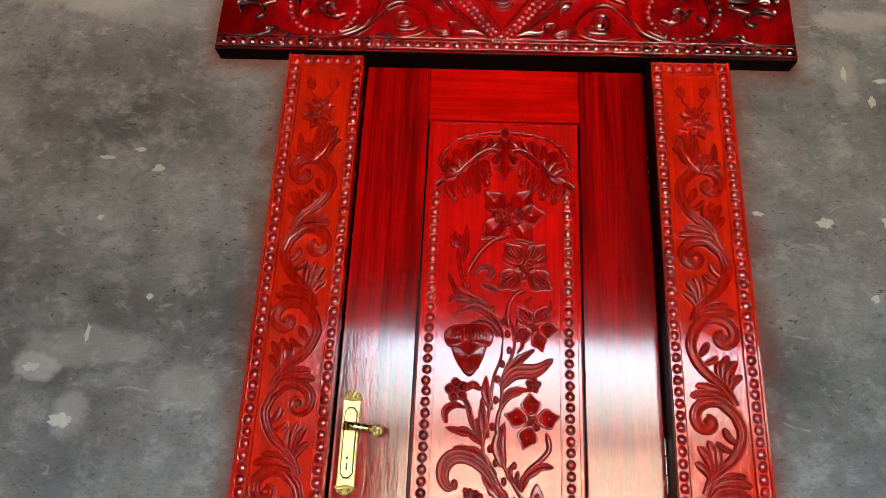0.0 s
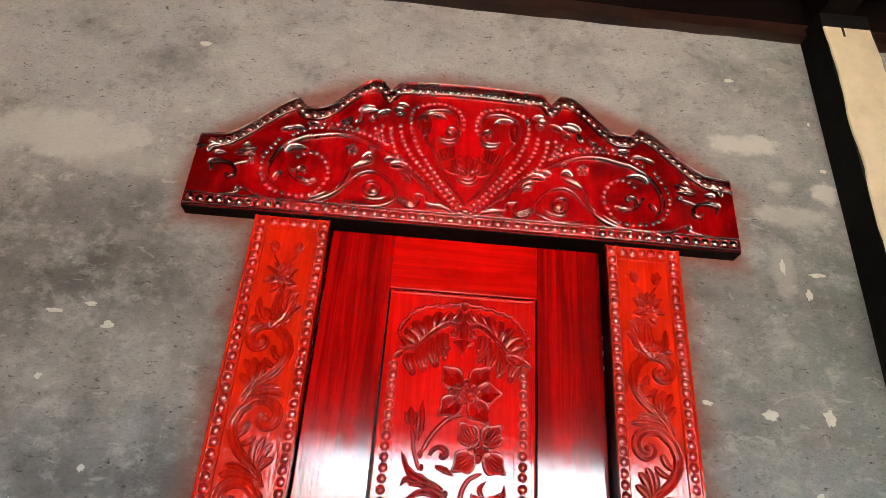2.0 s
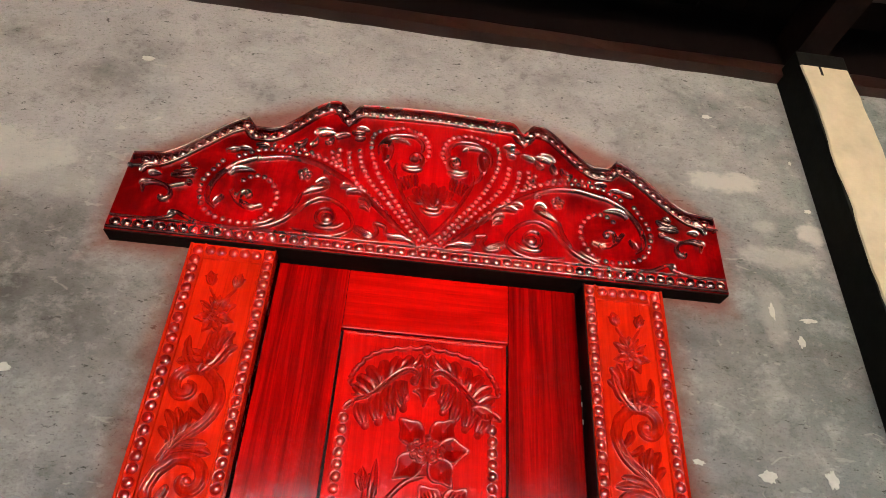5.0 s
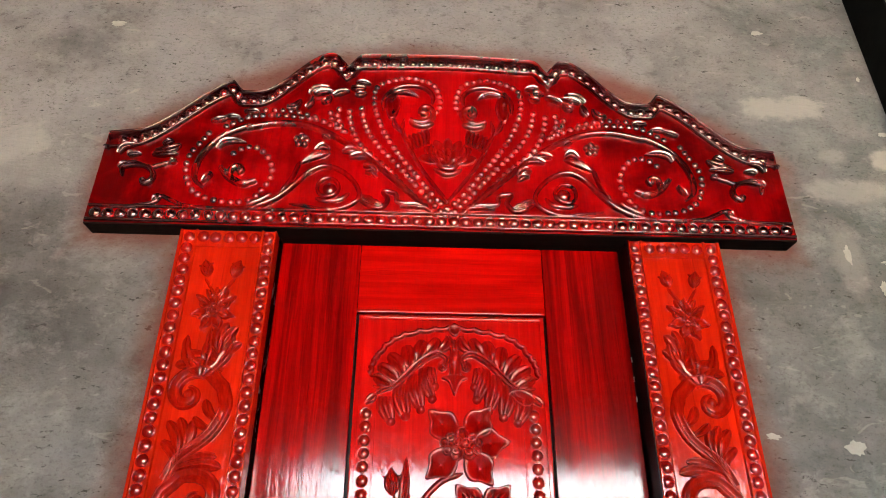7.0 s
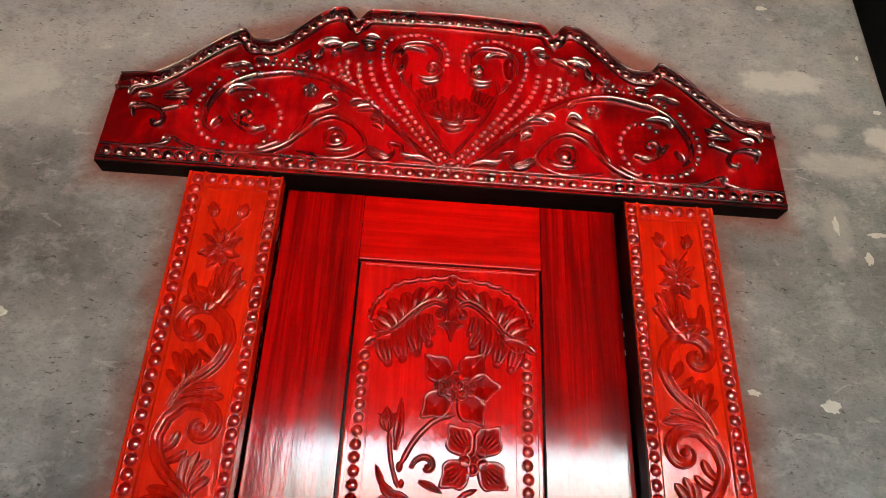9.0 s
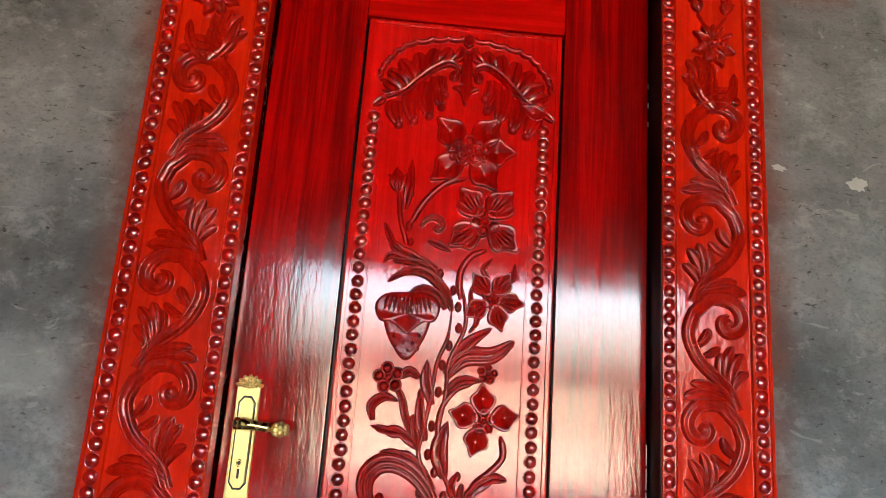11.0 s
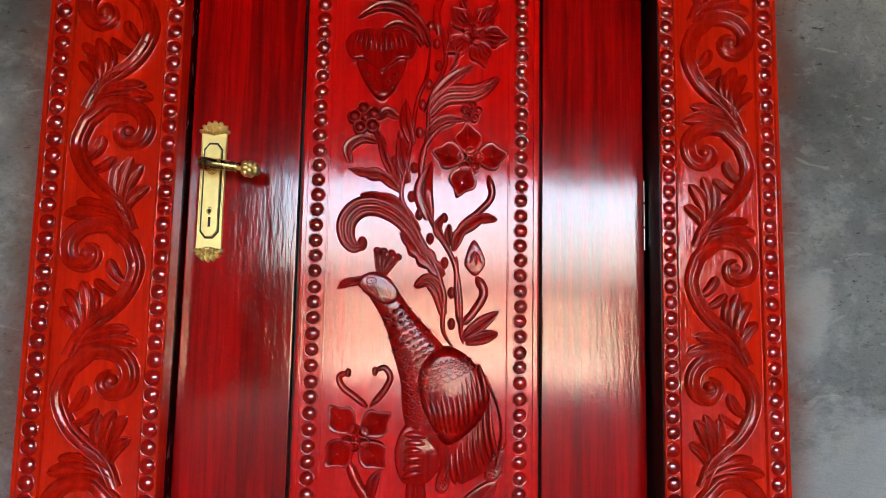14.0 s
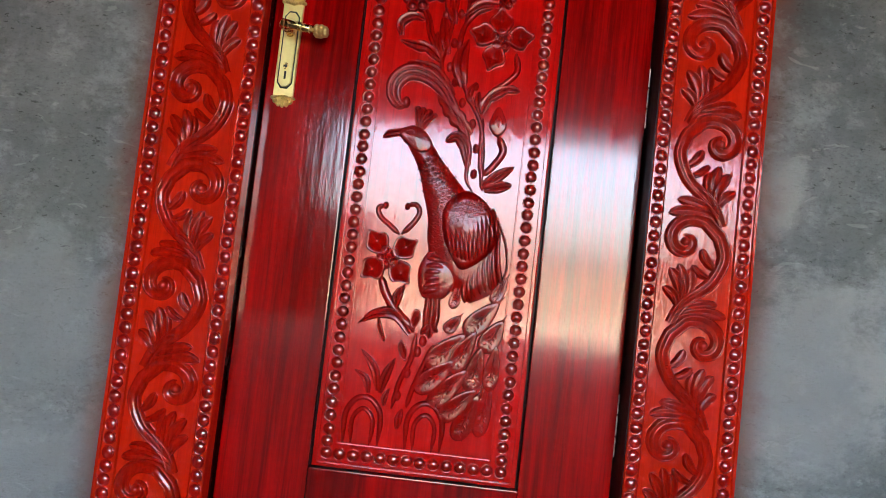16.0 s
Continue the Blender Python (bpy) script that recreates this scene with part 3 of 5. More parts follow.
def pod(c, top, tip, width):
    """A hanging fruit: broad seeded body under a frilled cap with a knob at each end."""
    top, tip = Vector(top), Vector(tip)
    d = tip - top
    side = Vector((-d.y, d.x)).normalized()

    def at(u, v):
        return top + d * u + side * (v * width)
    body = ((0.25, -0.95), (0.55, -0.80), (0.80, -0.50), (0.98, -0.16), (0.98, 0.16), (0.80, 0.50), (0.55, 0.80), (0.25, 0.95), (0.05, 0.6), (0.05, -0.6))
    c.emit("carved_fruit", [plaque_geo(c, [at(*q) for q in body], c.height * 0.8, 0.30, 1.35, lean=0.16)])
    for u, v in ((0.60, -0.50), (0.60, 0.50), (0.70, -0.15), (0.72, 0.25), (0.76, -0.42), (0.84, 0.06), (0.90, -0.18), (0.80, 0.44)):
        c.emit("seed", [dome_geo(c, at(u, v), 0.0050, c.height * 1.62, 1.2, seg=9, rings=3)])
    cap = ((-0.10, -0.9), (0.10, -1.30), (0.34, -1.10), (0.36, -0.70), (0.46, -0.35), (0.58, 0.0), (0.46, 0.35), (0.36, 0.70), (0.34, 1.10), (0.10, 1.30), (-0.10, 0.9), (-0.14, 0.0))
    c.emit("fruit_cap", [plaque_geo(c, [at(*q) for q in cap], c.height * 0.4, 0.16, 1.6, c.height * 0.75, lean=0.20)])
    for k in range(11):
        v = (k - 5) / 5
        c.emit("cap_frill", [leaf_geo(c, at(-0.08, v * 0.75), at(0.40 - 0.16 * abs(v), v * 0.95), 0.06 * v, 0.0042, ROUND, 8, 1.75)])


# ---------------------------------------------------------------- door frame
frame_thing = thing("carved_surround", "red lacquered wooden door frame with carved acanthus posts and beaded edges", "door frame")


def post_geo(s):
    prof = [(0.417, 0.040), (0.417, 0.004), (0.4185, 0.0015), (0.4200, 0.0015), (0.4210, 0.006), (0.4455, 0.006), (0.4465, 0.0012), (0.4500, 0.0012),
            (0.4520, 0.0068), (0.5965, 0.0068), (0.5985, 0.0012), (0.6020, 0.0012), (0.6035, 0.006), (0.6315, 0.006), (0.6330, 0.0025), (0.6385, 0.0025), (0.640, 0.005), (0.640, 0.0395)]
    m = len(prof)
    verts = [(s * x, y, z) for z in (0.002, 2.108) for x, y in prof]
    faces = [[j, j + 1, m + j + 1, m + j] for j in range(m - 1)] + [list(range(m)), list(range(m, 2 * m))]
    if s < 0:
        faces = [f[::-1] for f in faces]
    return verts, faces


posts = {}
for s in (-1, 1):
    post = part("post", post_geo(s), RED_POST, frame_thing)
    posts[s] = post
    a, b = sorted((s * 0.4172, s * 0.4295))
    part("jamb", box_geo((a, 0.0405, 0.002), (b, 0.134, 2.124)), DARK_RECESS if s > 0 else LEFT_JAMB, frame_thing, "dark, almost black inner jamb")
    # board added to turn the right post's inner side black
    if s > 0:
        part("black_jamb_facing", box_geo((0.4148, 0.004, 0.002), (0.4168, 0.134, 2.110)), DARK_RECESS, frame_thing, "thin black board added over the right jamb")
    a, b = sorted((s * 0.4505, s * 0.598))
    part("cross_moulding", box_geo((a, 0.0012, 2.064), (b, 0.0075, 2.069), 0.001), RED_POST, post)
    a, b = sorted((s * 0.4465, s * 0.602))
    part("cross_channel", box_geo((a, 0.004, 2.070), (b, 0.0076, 2.106), 0.001), RED_POST, post)
part("head_jamb", box_geo((-0.4165, 0.0405, 2.1125), (0.4165, 0.134, 2.124)), UNDERSIDE, frame_thing, "inner head jamb, its shade put into the colour")

PITCH = 0.2055
ROUGH_GROOVE = finer(((-1, 0), (-0.90, 0.70), (-0.66, 1.0), (-0.30, 0.62), (0.02, 0.34), (0.36, 0.52), (0.70, 0.86), (0.92, 0.60), (1, 0)))
rng = random.Random(5)
MID = 0.5245
for s in (-1, 1):
    C = Carver(posts[s], 0.0068, CARVED_POST, 0.0130, 0.0, s < 0)
    for k in range(9):
        z0 = 1.722 - PITCH * k
        o = 1 if k % 2 == 0 else -1

        def at(u, v):
            return (MID + o * u, z0 + v)
        # the stem swings up the side away from the scroll, arches over and curls in
        stem = smooth_path([at(0.044, -0.168), at(0.022, -0.126), at(-0.030, -0.080), at(-0.053, -0.028), at(-0.042, 0.015)], 22)
        C.emit("carved_scroll", spiral_geo(C, at(-0.012, 0.044), at(0.026, 0.000), 1.12, -o, 0.0150, ROUGH_GROOVE, stem))
        for bu, bv, tu, tv, bend, w in ((-0.036, 0.050, 0.065, 0.058, 0.22, 0.0125), (-0.034, 0.060, 0.050, 0.084, 0.14, 0.0110),
                                        (-0.030, 0.068, 0.012, 0.106, 0.10, 0.0090),
                                        (-0.030, 0.064, -0.064, 0.112, -0.30, 0.0105), (-0.028, 0.070, -0.056, 0.148, -0.28, 0.0120),
                                        (-0.024, 0.078, -0.034, 0.160, -0.22, 0.0110), (-0.016, 0.086, -0.012, 0.150, -0.18, 0.0100),
                                        (-0.046, -0.052, -0.012, -0.010, -0.32, 0.0100), (-0.036, -0.070, 0.010, -0.044, -0.25, 0.0085)):
            if z0 + bv > 0.03:
                tip = at(tu + rng.uniform(-0.003, 0.003), tv + rng.uniform(-0.003, 0.003))
                C.emit("carved_leaf", [leaf_geo(C, at(bu, bv), tip, bend * o, w * 1.12, ROUGH_GROOVE, 16, 1.0, True)])
    # blossom and two tulips at the head of the post
    leaf(C, (0.530, 1.755), (0.478, 1.860), 0.25, 0.012)
    leaf(C, (0.535, 1.760), (0.575, 1.850), -0.25, 0.013)
    leaf(C, (0.532, 1.755), (0.528, 1.868), 0.05, 0.012)
    flower(C, (0.530, 1.905), 0.042, 7, 90)
    for q in range(5):
        a = radians(40 + 25 * q)
        leaf(C, (0.530 + 0.02 * math.cos(a), 1.912 + 0.02 * math.sin(a)), (0.530 + 0.058 * math.cos(a), 1.905 + 0.058 * math.sin(a)), 0.1, 0.0065)
    for q, lean in ((0.495, 105), (0.562, 75)):
        vine(C, [(0.528, 1.935), (q, 1.985)], 0.004, 0.003)
        bud(C, (q, 2.008), 0.016, lean)

# ---------------------------------------------------------------- carved head over the door
head = thing("carved_pediment", "dark red carved wooden pediment with heart, scrolls and beaded scalloped edge", "pediment")
HX = -0.016


def crest(x):
    """Height of the pediment's wavy upper edge, x from its middle."""
    x = abs(x)
    if x < 0.315:
        z = 2.645 + 0.004 * math.cos(x * 12) - 0.044 * math.exp(-((x - 0.268) / 0.020) ** 2)
    elif x < 0.500:
        u = (x - 0.315) / 0.185
        z = 2.6425 - 0.1395 * u * u * (3 - 2 * u) - 0.006 * math.sin(math.pi * u)
    elif x < 0.535:
        z = 2.503
    elif x < 0.560:
        z = 2.503 + 0.034 * (x - 0.535) / 0.025
    elif x < 0.760:
        u = (x - 0.560) / 0.200
        z = 2.537 - 0.165 * (0.55 * u + 0.45 * u * u * (3 - 2 * u))
    else:
        z = 2.372 - 0.012 * (x - 0.760) / 0.085
    return z + 0.008


def head_geo():
    n, half, low = 240, 0.843, 2.114
    verts, faces = [], []
    for i in range(n + 1):
        u = -half + 2 * half * i / n
        x, z = u + HX, crest(u)
        edge = (low, 0.0395), (low, -0.008), (low + 0.003, -0.011), (z - 0.004, -0.011), (z, -0.006), (z, 0.0395)
        verts += [(x, y, q) for q, y in edge]
    for i in range(n):
        for j in range(6):
            a, b = 6 * i + j, 6 * i + (j + 1) % 6
            faces.append([a, a + 6, b + 6, b])
    faces += [[5, 4, 3, 2, 1, 0], [6 * n + j for j in range(6)]]
    return verts, [f[::-1] for f in faces]


board = part("board", head_geo(), RED_HEAD, head)
# strip laid under the board so that its underside reads black
part("shade_strip", box_geo((-0.858, -0.0100, 2.1095), (0.826, 0.0395, 2.1135)), UNDERSIDE, head, "thin strip added under the board, its shade put into the colour")
H = Carver(board, -0.011, CARVED_HEAD, 0.0145, HX)
H.groove = ROUND


def rim(inset, w, name):
    u0, n = 0.838, 150
    pts = []
    for i in range(n + 1):
        u = -u0 + 2 * u0 * i / n
        pts.append(Vector((u, crest(u) - inset)))
    H.emit(name, [sweep(H, pts, [w] * (n + 1), ROUND, 0.75)])


band = [Vector((-0.838 + 1.676 * i / 200, crest(-0.838 + 1.676 * i / 200) - 0.0285)) for i in range(201)]
H.material, H.height = HEAD_BAND, 0.0030
H.emit("edge_band", [sweep(H, band, [0.0195] * 201, ((-1, 0), (-0.97, 1), (0.97, 1), (1, 0)), 1.0)], "dark band under the scalloped edge")
H.material, H.height = CARVED_HEAD, 0.0145
rim(0.005, 0.0038, "edge_moulding")
rim(0.049, 0.0034, "inner_moulding")
for zz in (2.120, 2.156):
    H.emit("lower_moulding", [sweep(H, [Vector((-0.838 + 1.676 * i / 40, zz)) for i in range(41)], [0.0032] * 41, ROUND, 0.75)])

DOTS = []


def dots(pts, spacing, r):
    path = smooth_path(pts, 160)
    gone = spacing
    for a, b in zip(path, path[1:]):
        gone += (b - a).length
        if gone >= spacing:
            gone -= spacing
            DOTS.append(dome_geo(H, b, r * 1.08, 0.0066, seg=10, rings=4))


def ridge(c, pts, w, lift=0.8, w1=None):
    """A smooth raised line."""
    c.emit("carved_stem", [vine_geo(c, pts, 1.3 * w, 1.3 * (w if w1 is None else w1), ROUND, lift)])


for o in (-1, 1):
    H.mirror = o < 0
    H.shift = HX
    # dotted heart and the dotted bands that run out from its foot
    dots([(-0.013, 2.158), (0.038, 2.213), (0.084, 2.275), (0.123, 2.328), (0.155, 2.379), (0.178, 2.432), (0.192, 2.484), (0.189, 2.534), (0.166, 2.556), (0.140, 2.566), (0.103, 2.575), (0.070, 2.568), (0.041, 2.555), (0.024, 2.521), (0.021, 2.484), (0.034, 2.458)], 0.0185, 0.0078)
    dots([(0.004, 2.152), (0.053, 2.207), (0.096, 2.260), (0.135, 2.306), (0.174, 2.350), (0.205, 2.399), (0.220, 2.443), (0.225, 2.482)], 0.0185, 0.0078)
    dots([(0.011, 2.141), (0.067, 2.192), (0.107, 2.234), (0.146, 2.279), (0.188, 2.319), (0.228, 2.364), (0.246, 2.410), (0.254, 2.448), (0.253, 2.471)], 0.0185, 0.0078)
    dots([(0.272, 2.409), (0.284, 2.441), (0.281, 2.467)], 0.0185, 0.0074)
    dots([(0.303, 2.450), (0.293, 2.424), (0.260, 2.391)], 0.0185, 0.0074)
    dots([(0.265, 2.393), (0.319, 2.421), (0.371, 2.432), (0.427, 2.436), (0.493, 2.432), (0.531, 2.414), (0.572, 2.388)], 0.0195, 0.0080)
    dots([(0.340, 2.435), (0.393, 2.449), (0.445, 2.452), (0.495, 2.446), (0.524, 2.434)], 0.0215, 0.0072)
    # heart: inner edge, curled lobe, ear-shaped hollow, fan of ribs
    ridge(H, [(-0.005, 2.186), (0.034, 2.239), (0.070, 2.294), (0.104, 2.365), (0.116, 2.403), (0.112, 2.438)], 0.0040, 0.55)
    H.emit("carved_scroll", spiral_geo(H, (0.096, 2.432), (0.060, 2.460), 1.35, -1, 0.0085))
    ridge(H, [(0.096, 2.439), (0.088, 2.420), (0.062, 2.414), (0.036, 2.425)], 0.0058, 0.8)
    ridge(H, [(0.167, 2.459), (0.166, 2.498), (0.144, 2.530), (0.107, 2.545), (0.064, 2.540), (0.040, 2.514), (0.042, 2.484)], 0.0050, 0.75)
    H.emit("carved_ear", [plaque_geo(H, [(0.162, 2.472), (0.159, 2.509), (0.138, 2.520), (0.124, 2.487), (0.133, 2.444), (0.150, 2.433)], 0.0085, 0.26, 0.35), dome_geo(H, (0.147, 2.494), 0.0055, 0.0090)])
    frond(H, [(0.138, 2.520), (0.107, 2.524), (0.077, 2.509)], 0.0095, TWO, 0.85)
    frond(H, [(0.140, 2.437), (0.134, 2.415), (0.115, 2.390)], 0.0075, TWO, 0.8)
    for k in range(6):
        u = k / 5
        H.emit("carved_rib", [leaf_geo(H, (0.086 - 0.038 * u, 2.338 + 0.020 * u), (0.112 - 0.055 * u, 2.382 + 0.026 * u), 0.08, 0.0072, ROUND, 8, 0.70, True)])
    ridge(H, [(0.041, 2.359), (0.043, 2.328), (0.027, 2.307), (0.012, 2.287), (-0.015, 2.285)], 0.0050, 0.7)
    # great arch and the scroll under it
    ridge(H, [(0.035, 2.156), (0.082, 2.203), (0.127, 2.247), (0.200, 2.314), (0.273, 2.366), (0.347, 2.401), (0.424, 2.409), (0.502, 2.392), (0.499, 2.398), (0.557, 2.367), (0.595, 2.323), (0.612, 2.275), (0.609, 2.236), (0.582, 2.210)], 0.0062, 0.95)
    dots([(0.597, 2.377), (0.615, 2.344), (0.633, 2.311), (0.638, 2.274), (0.629, 2.238), (0.611, 2.206), (0.578, 2.186), (0.541, 2.178), (0.504, 2.176), (0.469, 2.186), (0.446, 2.214), (0.430, 2.251), (0.434, 2.287), (0.453, 2.318), (0.481, 2.335), (0.513, 2.329), (0.536, 2.308)], 0.0205, 0.0080)
    H.emit("carved_scroll", spiral_geo(H, (0.463, 2.236), (0.508, 2.262), 1.15, 1, 0.0085))
    frond(H, [(0.570, 2.325), (0.558, 2.343), (0.531, 2.350), (0.501, 2.346)], 0.0100, TWO, 1.0)
    frond(H, [(0.556, 2.272), (0.528, 2.242), (0.489, 2.224), (0.468, 2.241)], 0.0095, TWO, 1.0)
    frond(H, [(0.590, 2.226), (0.579, 2.243), (0.569, 2.254)], 0.0085, TWO, 1.0, 0, 0.4)
    frond(H, [(0.552, 2.274), (0.540, 2.258), (0.523, 2.253)], 0.0070, TWO, 1.0, 0, 0.4)
    ridge(H, [(0.476, 2.168), (0.446, 2.182), (0.421, 2.199)], 0.0050, 0.8)
    # lesser scroll on its stem
    ridge(H, [(0.507, 2.158), (0.456, 2.163), (0.407, 2.189), (0.373, 2.224), (0.343, 2.260), (0.304, 2.282), (0.258, 2.269), (0.222, 2.232), (0.214, 2.196), (0.241, 2.170), (0.285, 2.159), (0.333, 2.167), (0.377, 2.174)], 0.0060, 0.95, 0.0035)
    H.emit("carved_boss", [dome_geo(H, (0.285, 2.219), 0.0175, 0.0105), ring_geo(H, (0.289, 2.222), 0.026, 0.0045, 0.75)])
    ridge(H, [(0.317, 2.192), (0.292, 2.185), (0.259, 2.189), (0.237, 2.209)], 0.0042, 0.6)
    # blossom on a stalk beside it
    ridge(H, [(0.400, 2.206), (0.378, 2.247), (0.364, 2.295)], 0.0045, 0.7)
    H.emit("carved_flower", rosette_geo(H, (0.366, 2.358), 0.020, 0.3, 0.55))
    for k in range(5):
        H.emit("carved_rib", [leaf_geo(H, (0.360, 2.289), (0.291 + 0.0095 * k, 2.329 - 0.003 * abs(k - 2)), 0.0, 0.0048, ROUND, 8, 0.9, True)])
    for a, b, m, q in (((0.330, 2.329), (0.311, 2.342), (0.293, 2.330), 0.0085), ((0.263, 2.329), (0.236, 2.334), (0.208, 2.323), 0.0100), ((0.244, 2.311), (0.215, 2.318), (0.187, 2.310), 0.0095),
                       ((0.208, 2.289), (0.188, 2.286), (0.172, 2.269), 0.0090), ((0.202, 2.268), (0.185, 2.267), (0.172, 2.254), 0.0070), ((0.317, 2.376), (0.307, 2.373), (0.296, 2.365), 0.0070)):
        frond(H, [a, b, m], q * 1.3, TWO, 1.0, 0, 0.3)
    # ragged leaf along the lower edge
    ridge(H, [(0.212, 2.190), (0.192, 2.177), (0.162, 2.169), (0.144, 2.192), (0.155, 2.215), (0.126, 2.210), (0.120, 2.188), (0.096, 2.183), (0.076, 2.175), (0.052, 2.173), (0.033, 2.151)], 0.0048, 0.75)
    frond(H, [(0.207, 2.202), (0.182, 2.186), (0.153, 2.175)], 0.0120, THREE, 0.7, 2)
    frond(H, [(0.115, 2.174), (0.081, 2.178), (0.052, 2.170)], 0.0080, TWO, 0.9)
    # end motif
    H.emit("carved_scroll", spiral_geo(H, (0.783, 2.263), (0.728, 2.229), 0.95, 1, 0.0075))
    ridge(H, [(0.781, 2.236), (0.785, 2.263), (0.766, 2.278), (0.721, 2.266), (0.700, 2.272), (0.668, 2.284)], 0.0048, 0.75)
    ridge(H, [(0.786, 2.152), (0.734, 2.157), (0.692, 2.168), (0.677, 2.185), (0.653, 2.175), (0.614, 2.160), (0.533, 2.155), (0.475, 2.160)], 0.0045, 0.7)
    for a, b, m, q in (((0.804, 2.302), (0.794, 2.323), (0.765, 2.330), 0.0085), ((0.779, 2.295), (0.771, 2.302), (0.748, 2.303), 0.0075), ((0.703, 2.332), (0.686, 2.341), (0.680, 2.348), 0.0080),
                       ((0.717, 2.311), (0.681, 2.318), (0.658, 2.334), 0.0095), ((0.722, 2.302), (0.697, 2.305), (0.660, 2.306), 0.0075), ((0.794, 2.260), (0.784, 2.269), (0.773, 2.278), 0.0075),
                       ((0.695, 2.171), (0.688, 2.179), (0.681, 2.190), 0.0060), ((0.678, 2.281), (0.668, 2.284), (0.662, 2.290), 0.0070), ((0.836, 2.312), (0.835, 2.318), (0.829, 2.323), 0.0060)):
        frond(H, [a, b, m], q * 1.3, TWO, 1.0, 0, 0.3)
    # sprays under the upper edge
    for a, b, m, q in (((0.415, 2.461), (0.394, 2.462), (0.379, 2.486), 0.0085), ((0.366, 2.460), (0.357, 2.477), (0.352, 2.500), 0.0085), ((0.363, 2.506), (0.344, 2.524), (0.310, 2.531), 0.0080),
                       ((0.350, 2.504), (0.327, 2.513), (0.296, 2.516), 0.0070), ((0.329, 2.481), (0.314, 2.485), (0.303, 2.502), 0.0075), ((0.300, 2.503), (0.280, 2.515), (0.257, 2.520), 0.0080),
                       ((0.255, 2.531), (0.234, 2.529), (0.215, 2.533), 0.0075), ((0.243, 2.546), (0.224, 2.549), (0.203, 2.545), 0.0070), ((0.243, 2.508), (0.227, 2.510), (0.212, 2.516), 0.0070)):
        frond(H, [a, b, m], q * 1.3, TWO, 1.0, 0, 0.3)
    for a, b, m, q in (((0.598, 2.408), (0.575, 2.415), (0.554, 2.425), 0.0070), ((0.520, 2.442), (0.496, 2.443), (0.481, 2.441), 0.0070), ((0.566, 2.421), (0.547, 2.424), (0.527, 2.425), 0.0060)):
        frond(H, [a, b, m], q * 1.3, TWO, 0.9, 0, 0.3)
H.mirror = False
# lotus at the heart's middle: three rows of petals, the upper fan the tallest
for row, (count, length, spread, z) in enumerate(((7, 0.074, 27, 2.306), (5, 0.056, 30, 2.294), (3, 0.040, 34, 2.284))):
    for k in range(count):
        a = radians(90 + spread * (k - (count - 1) / 2))
        foot, way = Vector((0.0, z)), Vector((math.cos(a), math.sin(a)))
        side = Vector((-way.y, way.x))
        g = length * 0.21
        H.emit("lotus_petal", [plaque_geo(H, [foot + way * (length * u) + side * (g * v) for u, v in ((0.12, 0.0), (0.45, -0.9), (0.80, -0.75), (1.0, 0.0), (0.80, 0.75), (0.45, 0.9))], 0.0070, 0.24, 0.55, 0.0018 * row)])
H.emit("lotus_foot", [vine_geo(H, [(-0.034, 2.286), (-0.016, 2.272), (0.0, 2.268), (0.016, 2.272), (0.034, 2.286)], 0.0060, 0.0060, ROUND, 0.85)])
tagged(part("dot_beading", joined(DOTS), CARVED_HEAD, board, "rows of tiny carved dots", True), kind="stuff")

# ---------------------------------------------------------------- door leaf
door = thing("carved_door", "closed red lacquered wooden door with carved peacock and flower panel", "door", "thing")
Y = 0.060
part("stile", box_geo((-0.4125, Y, 0.008), (-0.2225, 0.10, 2.106), 0.0025), RED_STILE, door)
part("stile", box_geo((0.2185, Y, 0.008), (0.4085, 0.10, 2.106), 0.0025), RED_STILE, door)
part("top_rail", box_geo((-0.2215, Y + 0.001, 1.934), (0.2175, 0.099, 2.106), 0.002), RED_RAIL, door, "plain bright red top rail")
part("bottom_rail", box_geo((-0.2215, Y + 0.001, 0.008), (0.2175, 0.099, 0.142), 0.002), RED_STILE, door)
# groove back coloured near black: the gap's shade sits in the colour
part("core", box_geo((-0.2215, 0.078, 0.143), (0.2175, 0.098, 1.933)), DARK_RECESS, door, "back of the groove round the panel, its shade put into the colour")
panel = part("panel", box_geo((-0.2155, 0.0555, 0.149), (0.2115, 0.0775, 1.926), 0.003), RED_PANEL, door, "glossy carved red centre panel")
for lo, hi in (((-0.2125, 0.051, 0.152), (-0.2045, 0.0560, 1.923)), ((0.2005, 0.051, 0.152), (0.2085, 0.0560, 1.923)),
               ((-0.2040, 0.0513, 0.152), (0.2000, 0.0560, 0.158)), ((-0.2040, 0.0513, 1.917), (0.2000, 0.0560, 1.923)),
               ((-0.1700, 0.0520, 0.198), (-0.1665, 0.0560, 1.690)), ((0.1530, 0.0520, 0.198), (0.1565, 0.0560, 1.690)),
               ((-0.1660, 0.0522, 0.198), (0.1525, 0.0560, 0.2015))):
    part("moulding", box_geo(lo, hi, 0.001), RED_PANEL, panel)
for z in (0.30, 1.00, 1.80):
    hinge = part("hinge", box_geo((0.4090, 0.0640, z - 0.065), (0.4108, 0.0665, z + 0.065)), DARK_RECESS, door, "narrow butt hinge with bright slivers in the dark gap")
    K = Carver(hinge, 0.0640, STEEL, 0.0035)
    for q in range(3):
        # short bright dashes on the upper hinge stand in for light through the gap
        z0, z1 = z - 0.065 + 0.045 * q, z - 0.065 + 0.045 * q + (0.040 if z < 1.5 else 0.012)
        K.emit("knuckle_sliver", [sweep(K, [Vector((0.4102, z0 + (z1 - z0) * i / 4)) for i in range(5)], [0.0021] * 5, ROUND)])

